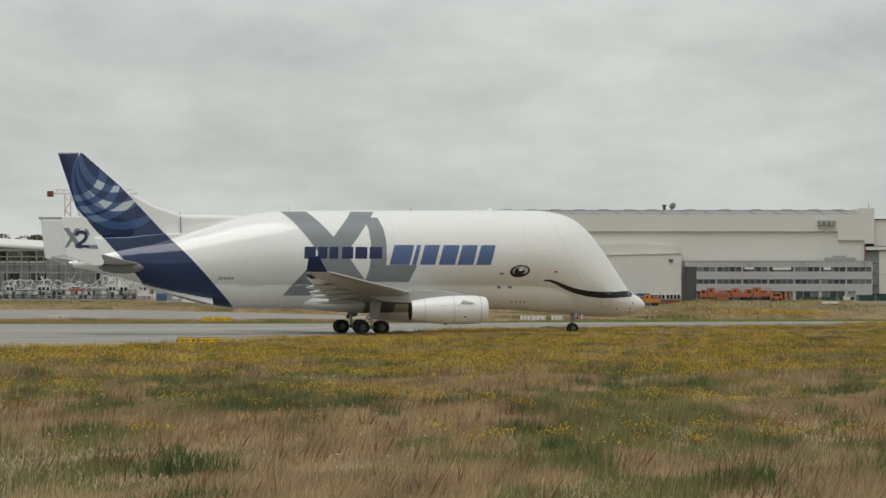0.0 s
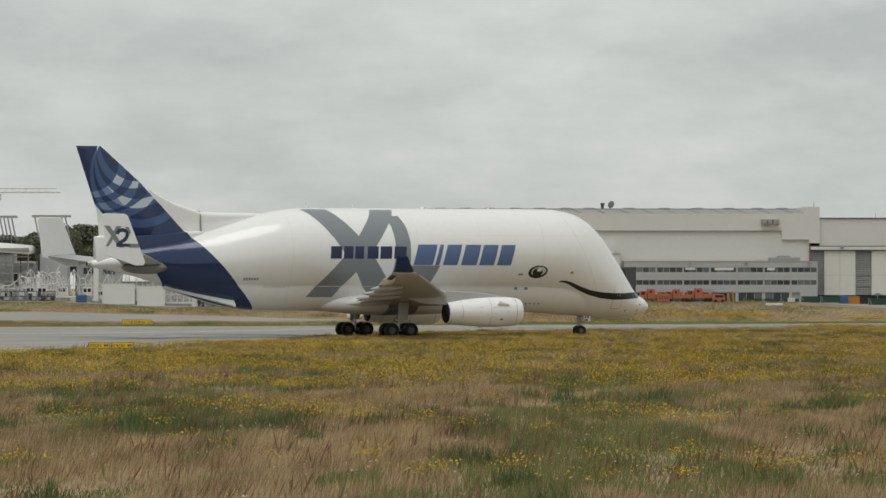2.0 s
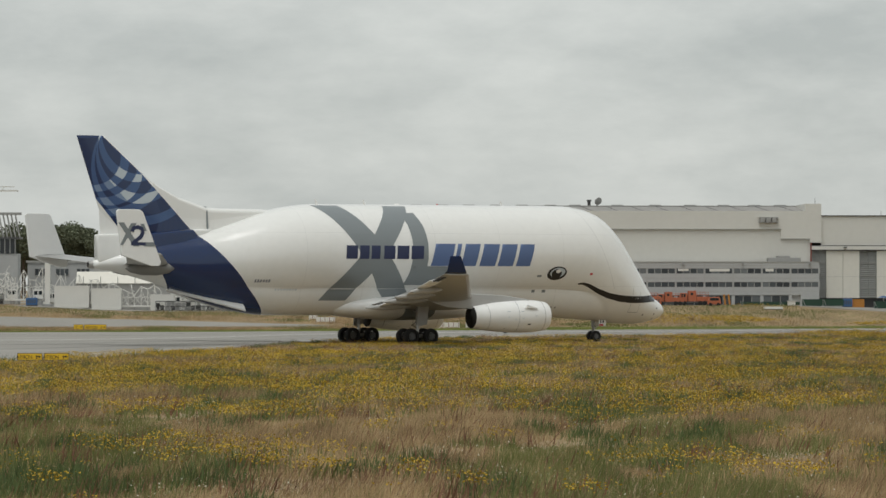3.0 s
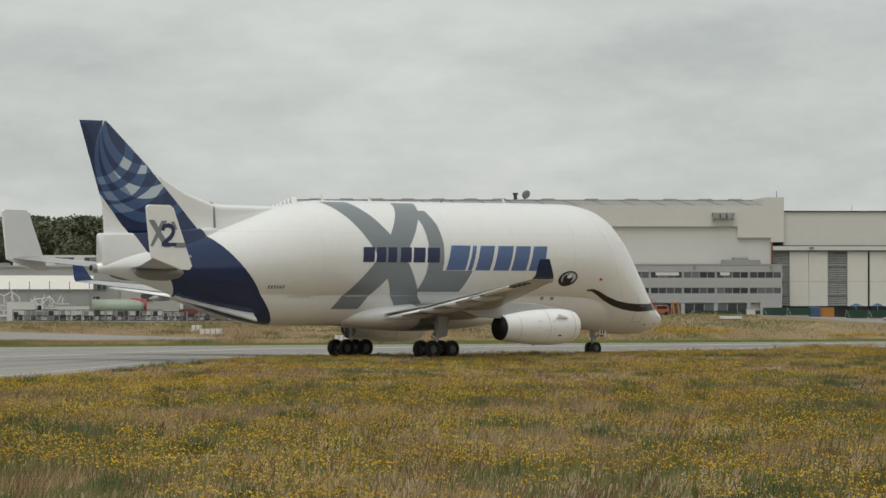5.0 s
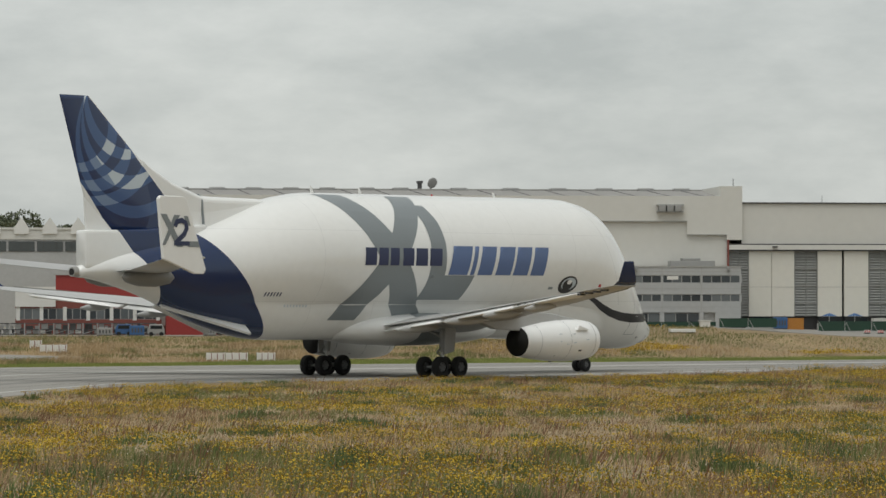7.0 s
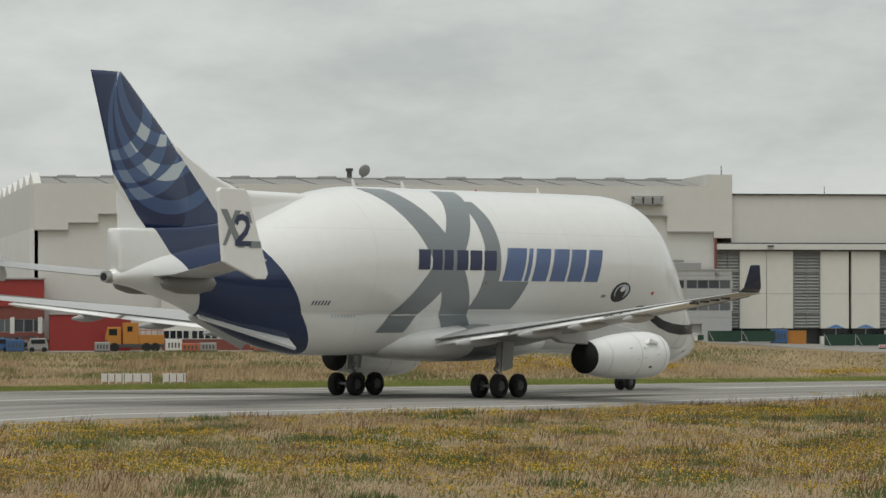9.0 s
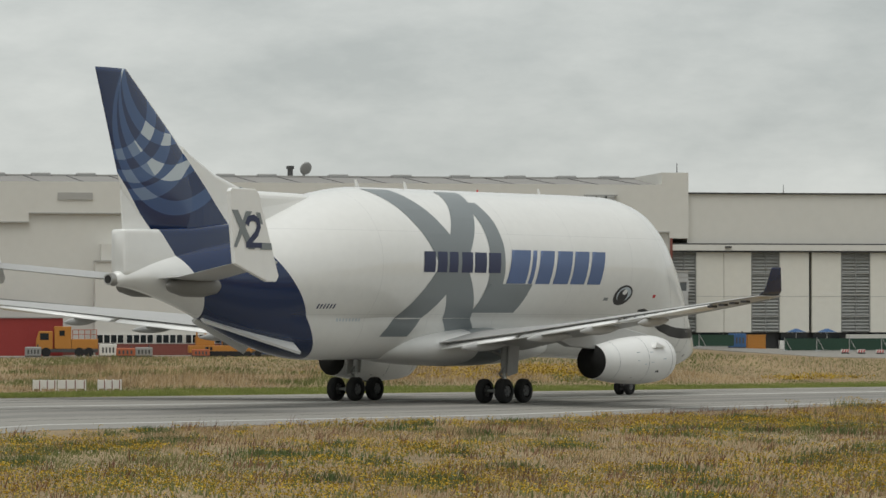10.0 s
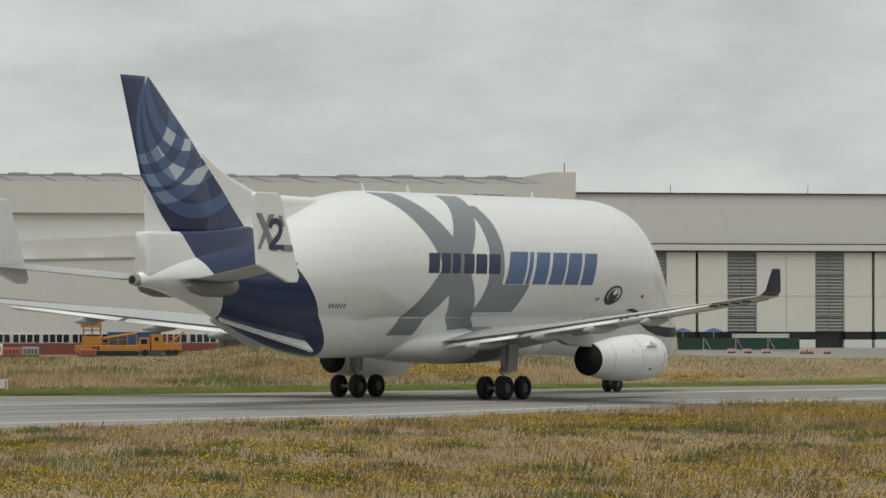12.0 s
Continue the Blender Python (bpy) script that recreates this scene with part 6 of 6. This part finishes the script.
# taxiway boards and signs
def marker_board(x, y, w, label="white slatted marker box at the taxiway edge"):
    b = tagged(empty("marker_box", pose(x, y, gz(x, y))), label, "marker", "white marker boxes")
    part("panel", box(-w / 2, w / 2, 0, 0.25, 0.14, 0.72, 0.02), WHITE_STEEL, b)
    n = max(2, round(w / 0.55))
    for k in range(n + 1):
        a = -w / 2 + w * k / n
        part("post", box(a - 0.04, a + 0.04, -0.03, 0.28, 0, 0.76), WHITE_STEEL, b)
        if k < n:
            part("gap", box(a + w / n - 0.12, a + w / n - 0.06, -0.02, -0.004, 0.16, 0.7), BRICK_RED, b)
    return b


for x, w in ((11.4, 1.5), (13.2, 1.8), (15.7, 1.5)):
    marker_board(x, 505.5, w)
marker_board(-53.5, 505, 1.5)
marker_board(-52.0, 505.3, 0.9)
marker_board(-4.0, 520.6, 1.0)
marker_board(-2.4, 516.0, 2.3)


def glyphs(text, x, z, size, y, parent, material=BLACK):
    """Black characters, one mesh each, centred on x."""
    step = size * 0.62
    for k, ch in enumerate(text):
        if ch == " ":
            continue
        cu = bpy.data.curves.new("character", "FONT")
        cu.body, cu.size, cu.align_x, cu.extrude = ch, size, "CENTER", 0.002
        tmp = bpy.data.objects.new("character", cu)
        me = bpy.data.meshes.new_from_object(tmp)
        bpy.data.objects.remove(tmp)
        me.materials.append(material)
        ob = new("character", me)
        ob.parent = parent
        ob.matrix_basis = pose(x + (k - (len(text) - 1) / 2) * step, y, z, 90, 0, 0)


def arrow(x, z, s, y, parent):
    pts = [(x - s, z - 0.06 * s / 0.3), (x + 0.1 * s, z - 0.06 * s / 0.3), (x + 0.1 * s, z - 0.5 * s), (x + s, z), (x + 0.1 * s, z + 0.5 * s), (x + 0.1 * s, z + 0.06 * s / 0.3), (x - s, z + 0.06 * s / 0.3)]
    part("arrow", prism(pts, y - 0.004, y), BLACK, parent)


def guidance_sign(x, y, parts, h, label, leg=0.18):
    s = tagged(empty("guidance_sign", pose(x, y, gz(x, y))), label, "sign", "yellow taxiway guidance signs")
    total = sum(w for w, _ in parts)
    a = -total / 2
    for w, text in parts:
        fr = part("case", box(a, a + w - 0.12, 0, 0.22, leg, leg + h, 0.015), FRAME_DARK, s)
        part("face", box(a + 0.03, a + w - 0.15, -0.012, 0.0, leg + 0.03, leg - 0.03 + h), YELLOW_SIGN, s, "yellow sign face")
        glyphs(text, a + (w - 0.12) / 2 - 0.16, leg + h * 0.2, h * 0.72, -0.016, s)
        arrow(a + w - 0.36, leg + h * 0.5, 0.17, -0.014, s)
        for b in (a + 0.15, a + w - 0.27):
            part("leg", box(b - 0.04, b + 0.04, 0.05, 0.15, 0, leg), GREY_STEEL, s)
        a += w
    return s


guidance_sign(-29.8, 484.5, [(1.25, "C"), (2.7, "APRON 3")], 0.62, "yellow taxiway sign reading C and APRON 3")
guidance_sign(-19.1, 287, [(1.7, "APRON 2"), (1.7, "APRON 1")], 0.45, "small yellow double taxiway sign beside the grass edge", 0.42)


# ---- meadow: grass, flowers, herbs ----
def patch_noise(x, y, scale, seed, draw=0.7):
    """Soft patches over the meadow, about 0 to 1."""
    rng = np.random.default_rng(seed)
    v = np.zeros_like(x)
    for k in range(7):
        a = rng.uniform(0, 2 * math.pi)
        f = scale * rng.uniform(0.5, 2.2)
        v += np.sin((x * math.cos(a) + y * draw * math.sin(a)) * f + rng.uniform(0, 6.28)) / 7
    return 0.5 + v


def blade_mesh(name, x, y, height, width, lean, material, label, seed, base_drop=0.03):
    """Many single blades, each one leaning its own way."""
    rng = np.random.default_rng(seed)
    n = len(x)
    z = ground_z(x, y)
    a = rng.uniform(0, math.pi, n)
    dx, dy = np.cos(a) * width / 2, np.sin(a) * width / 2 * 0.5
    b0 = np.stack([x - dx, y - dy, z - base_drop], 1)
    b1 = np.stack([x + dx, y + dy, z - base_drop], 1)
    tip = np.stack([x + (lean + rng.normal(0, 0.3, n)) * height, y + rng.normal(0, 0.2, n) * height, z + height], 1)
    verts = np.stack([b0, b1, tip], 1).reshape(-1, 3)
    me = bpy.data.meshes.new(name)
    me.vertices.add(n * 3)
    me.vertices.foreach_set("co", verts.ravel())
    me.loops.add(n * 3)
    me.loops.foreach_set("vertex_index", np.arange(n * 3).astype(np.int32))
    me.polygons.add(n)
    me.polygons.foreach_set("loop_start", (np.arange(n) * 3).astype(np.int32))
    me.update(calc_edges=True)
    me.materials.append(material)
    return tagged(new(name, me), label, "grass", kind="stuff")


def head_mesh(name, x, y, z, size, material, label, seed):
    """Flower or seed heads: small tilted plates, a few for each plant."""
    rng = np.random.default_rng(seed)
    n = len(x)
    a = rng.uniform(0, math.pi, n)
    c, s = np.cos(a) * size / 2, np.sin(a) * size / 2
    t = rng.uniform(0.25, 0.6, n) * size
    p = np.stack([x, y, z], 1)
    u = np.stack([c, s, rng.normal(0, 0.1, n) * size], 1)
    v = np.stack([-s * 0.7, c * 0.7, t], 1)
    verts = np.stack([p - u - v * 0.5, p + u - v * 0.5, p + u * 0.7 + v * 0.5, p - u * 0.7 + v * 0.5], 1).reshape(-1, 3)
    me = bpy.data.meshes.new(name)
    me.vertices.add(n * 4)
    me.vertices.foreach_set("co", verts.ravel())
    me.loops.add(n * 4)
    me.loops.foreach_set("vertex_index", np.arange(n * 4).astype(np.int32))
    me.polygons.add(n)
    me.polygons.foreach_set("loop_start", (np.arange(n) * 4).astype(np.int32))
    me.update(calc_edges=True)
    me.materials.append(material)
    return tagged(new(name, me), label, "flowers", kind="stuff")


def scatter(n, y0, y1, seed):
    """Points over the near meadow, evenly by area, off the pavement."""
    rng = np.random.default_rng(seed)
    y = np.sqrt(rng.uniform(y0 * y0, y1 * y1, n))
    x = rng.uniform(-0.135, 0.15, n) * y + rng.uniform(-5, 7, n)
    ok = y < near_edge(x) - 0.3
    return x[ok], y[ok], rng


def wheel_lane(x, y):
    """1 where the grass is kept short beside the taxiway."""
    return ((x > -14) & (x < 48) & (y > 318)).astype(float)


def green_field(x, y, rng):
    """Where the meadow is green: patches drawn out in depth, with ragged edges."""
    return 0.6 * patch_noise(x, y, 0.42, 21, 0.22) + 0.4 * patch_noise(x, y, 1.3, 22, 0.25) + rng.normal(0, 0.035, len(x))


def build_meadow():
    # straw grass over all
    x, y, rng = scatter(1100000, 72, 512, 11)
    tall = patch_noise(x, y, 0.8, 5, 0.3)
    lane = wheel_lane(x, y)
    edge = np.clip((near_edge(x) - y) / 10, 0.35, 1)
    green = green_field(x, y, rng) - 0.05 * lane
    is_green = ((green > 0.575 - 0.03 * np.clip((260 - y) / 120, 0, 1) - 0.01 * np.clip((190 - y) / 60, 0, 1)) & (rng.random(len(x)) < 0.86)) | (rng.random(len(x)) < 0.09)
    h = (0.15 + 0.42 * tall * rng.uniform(0.4, 1.3, len(x))) * edge * (1 - 0.5 * lane)
    k = ~is_green
    blade_mesh("dry_grass", x[k], y[k], h[k], 0.014 + 0.024 * rng.random(k.sum()), 0.2, STRAW, "tall dry straw-coloured meadow grass bending in wind", 12)
    k = is_green
    blade_mesh("green_grass", x[k], y[k], h[k] * 0.85, 0.022 + 0.026 * rng.random(k.sum()), 0.12, GREEN, "patches of green meadow grass and herbs", 13)
    # finer grass where the meadow comes nearest
    x, y, rng = scatter(260000, 72, 205, 15)
    green = green_field(x, y, rng)
    h = 0.13 + 0.34 * patch_noise(x, y, 0.8, 5, 0.3) * rng.uniform(0.4, 1.2, len(x))
    k = (green < 0.52) | (rng.random(len(x)) < 0.2)
    blade_mesh("fine_dry_grass", x[k], y[k], h[k], 0.010 + 0.014 * rng.random(k.sum()), 0.28, STRAW, "fine dry meadow grass bending in wind", 16)
    k = ~k
    blade_mesh("fine_green_grass", x[k], y[k], h[k], 0.014 + 0.016 * rng.random(k.sum()), 0.15, GREEN, "fine green meadow grass", 17)
    # leafy dark green clumps
    cx, cy, rng = scatter(900, 80, 470, 31)
    keep = (green_field(cx, cy, rng) > 0.53) | (rng.random(len(cx)) < 0.25)
    cx, cy = cx[keep], cy[keep]
    px, py, ph = [], [], []
    for a, b in zip(cx, cy):
        r = rng.uniform(0.4, 1.5)
        m = int(190 * r)
        qx, qy = rng.normal(a, r * 0.8, m), rng.normal(b, r * 1.4, m)
        px.append(qx)
        py.append(qy)
        ph.append(np.clip(0.7 - 0.3 * ((qx - a) / r) ** 2, 0.12, 1) * rng.uniform(0.45, 1.0, m))
    px, py, ph = (np.concatenate(q) for q in (px, py, ph))
    ok = py < near_edge(px) - 1.5
    px, py, ph = px[ok], py[ok], ph[ok]
    ph *= 1 - 0.4 * wheel_lane(px, py)
    blade_mesh("herb_clump", px, py, ph, np.full(len(px), 0.06), 0.08, HERB, "dark green leafy clumps in the meadow", 32)
    # yellow ragwort: stems and heads
    x, y, rng = scatter(115000, 88, 512, 41)
    back = near_edge(x) - y
    den = 0.5 * patch_noise(x, y, 0.4, 42, 0.3) + 0.5 * patch_noise(x, y, 1.6, 45, 0.3) + 0.10 * np.exp(-((back - 55) / 50) ** 2) + 0.15 * np.exp(-((y - 250) / 70) ** 2) - 0.20 * np.clip((215 - y) / 80, 0, 1) - 0.008 * np.clip((y - 300) / 60, 0, 1) + rng.normal(0, 0.03, len(x))
    ok = (den > 0.595) & (back > 1.5)
    x, y = x[ok], y[ok]
    h = rng.uniform(0.34, 0.62, len(x)) * (1 - 0.5 * wheel_lane(x, y))
    blade_mesh("ragwort_stem", x, y, h, np.full(len(x), 0.09), 0.05, GREEN, "green stems of yellow ragwort plants", 43)
    m = 8
    hx = np.repeat(x, m) + rng.normal(0, 0.19, len(x) * m)
    hy = np.repeat(y, m) + rng.normal(0, 0.10, len(x) * m)
    hz = np.repeat(ground_z(x, y) + h, m) + rng.normal(-0.02, 0.04, len(x) * m)
    head_mesh("ragwort_flowers", hx, hy, hz, 0.038 + 0.038 * rng.random(len(hx)), FLOWER, "yellow ragwort flower heads over the dry meadow", 44)
    # rust-brown dock spikes, in small groups
    cx, cy, rng = scatter(1700, 80, 505, 51)
    x = (cx[:, None] + rng.normal(0, 0.35, (len(cx), 14))).ravel()
    y = (cy[:, None] + rng.normal(0, 0.6, (len(cx), 14))).ravel()
    ok = y < near_edge(x) - 1
    x, y = x[ok], y[ok]
    h = rng.uniform(0.35, 0.8, len(x)) * (1 - 0.3 * wheel_lane(x, y))
    blade_mesh("dock_stem", x, y, h, 0.035 + 0.04 * rng.random(len(x)), 0.3, DOCK, "rust-brown dry dock spikes in the meadow", 53)
    # darker reed-like tufts in drifts
    x, y, rng = scatter(120000, 88, 505, 55)
    den = patch_noise(x, y, 0.6, 56, 0.25) + rng.normal(0, 0.06, len(x))
    ok = den > 0.63 - 0.03 * wheel_lane(x, y)
    x, y = x[ok], y[ok]
    blade_mesh("brown_grass", x, y, rng.uniform(0.3, 0.62, len(x)) * (1 - 0.4 * wheel_lane(x, y)), 0.02 + 0.02 * rng.random(len(x)), 0.5, DOCK, "drifts of purple-brown seeding grass", 57)
    # pale umbels
    x, y, rng = scatter(60000, 88, 420, 61)
    den = patch_noise(x, y, 0.4, 62) + rng.normal(0, 0.08, len(x))
    ok = den > 0.72
    x, y = x[ok], y[ok]
    head_mesh("pale_umbels", x, y, ground_z(x, y) + rng.uniform(0.25, 0.5, len(x)), 0.025 + 0.03 * rng.random(len(x)), PALEFLOWER, "small pale flower heads among the grass", 63)


def build_far_verge():
    """Mown strip, then tall dry grass on the bank behind the taxiway."""
    rng = np.random.default_rng(71)
    n = 560000
    x = rng.uniform(-75, 105, n)
    y = rng.uniform(430, 540, n)
    gap = y - far_edge(x)
    on_branch = (x < 0) & (y > 507.5 + 0.012 * x) & (y < 521.4 + 0.01 * x - 9.5 * np.clip((x + 26) / 26, 0, 1))
    on_apron = ((x > 60) & (y > 534.5)) | ((x < 24) & (y > 536))
    ok = (gap > 0.3) & ~on_branch & ~on_apron
    x, y, gap = x[ok], y[ok], gap[ok]
    vx = rng.uniform(-75, 105, 90000)
    vy = far_edge(vx) + rng.uniform(0.2, 1.0, 90000) * np.interp(vx, [-30, -5, 20, 60], [7, 13, 14, 9])
    blade_mesh("verge_turf", vx, vy, rng.uniform(0.08, 0.16, len(vx)), np.full(len(vx), 0.07), 0.0, TURF, "short green turf along the taxiway edge", 79)
    width = np.interp(x, [-30, -5, 20, 60], [6.5, 13, 14, 9])
    mown = gap < width + 1.5 * (patch_noise(x, y, 0.25, 70) - 0.5) + rng.normal(0, 0.4, len(x))
    blade_mesh("mown_verge", x[mown], y[mown], rng.uniform(0.06, 0.15, mown.sum()), np.full(mown.sum(), 0.08), 0.0, TURF, "mown green verge along the taxiway", 72)
    k = ~mown
    tall = patch_noise(x, y, 0.35, 73)
    h = (0.2 + 0.42 * tall * rng.uniform(0.5, 1.2, len(x))) * np.where(y > 524, 0.6, 1.0) * np.clip((gap - width + 2) / 5, 0.4, 1)
    rim = width + 10.5 + 2 * patch_noise(x, y, 0.2, 69)
    g = k & (((gap < width + 2.5 * tall) & (rng.random(len(x)) < 0.6)) | ((gap > rim) & (gap < rim + 2.2) & (rng.random(len(x)) < 0.75)) | (patch_noise(x, y, 0.4, 74, 1.2) + rng.normal(0, 0.05, len(x)) > 0.77) | ((y > 524.5 + 2 * tall) & (rng.random(len(x)) < 0.5)))
    k = k & ~g
    blade_mesh("bank_grass", x[k], y[k], h[k], 0.02 + 0.03 * rng.random(k.sum()), 0.15, STRAW, "tall dry grass on the bank behind the taxiway", 75)
    blade_mesh("bank_green_grass", x[g], y[g], h[g] * 0.9, np.full(g.sum(), 0.06), 0.15, GREEN, "green grass patches on the bank", 76)
    n = 60000
    x, y = rng.uniform(-70, 105, n), rng.uniform(515, 536, n)
    den = patch_noise(x, y, 0.22, 77) + 0.34 * np.exp(-((y - 522) / 2.5) ** 2) * (x > 22) - 0.2 * (x < 22) - 0.12 * (y > 526) + rng.normal(0, 0.06, n)
    ok = (den > 0.54) & (x > 42 + rng.normal(0, 5, n)) & (y > far_edge(x) + 9) & ~((x > 60) & (y > 534)) 
    x, y = x[ok], y[ok]
    hx, hy = np.repeat(x, 4) + rng.normal(0, 0.15, len(x) * 4), np.repeat(y, 4) + rng.normal(0, 0.15, len(x) * 4)
    head_mesh("bank_flowers", hx, hy, ground_z(hx, hy) + rng.uniform(0.3, 0.5, len(hx)), np.full(len(hx), 0.10), FLOWER, "yellow flowers in a band on the bank", 78)


build_meadow()
build_far_verge()


# ---- movement ----
def motions():
    rows = [(t, pose(x, y, 0.03, 0, 0, h)) for t, x, y, h in AIRCRAFT_ROWS]
    walk(aircraft, rows)
    # wheels roll by the way covered along the heading
    times = [k / 15 for k in range(181)]
    ts = [r[0] for r in AIRCRAFT_ROWS]
    px, py, ph = (np.interp(times, ts, [r[k] for r in AIRCRAFT_ROWS]) for k in (1, 2, 3))
    way = [0.0]
    for k in range(1, len(times)):
        a = math.radians(ph[k])
        way.append(way[-1] + (px[k] - px[k - 1]) * math.cos(a) + (py[k] - py[k - 1]) * math.sin(a))
    for ob, (x, y, r) in aircraft_wheels:
        walk(ob, [(t, Matrix.Translation((x, y, r)) @ Matrix.Rotation(s / r, 4, "Y")) for t, s in zip(times, way)])


motions()
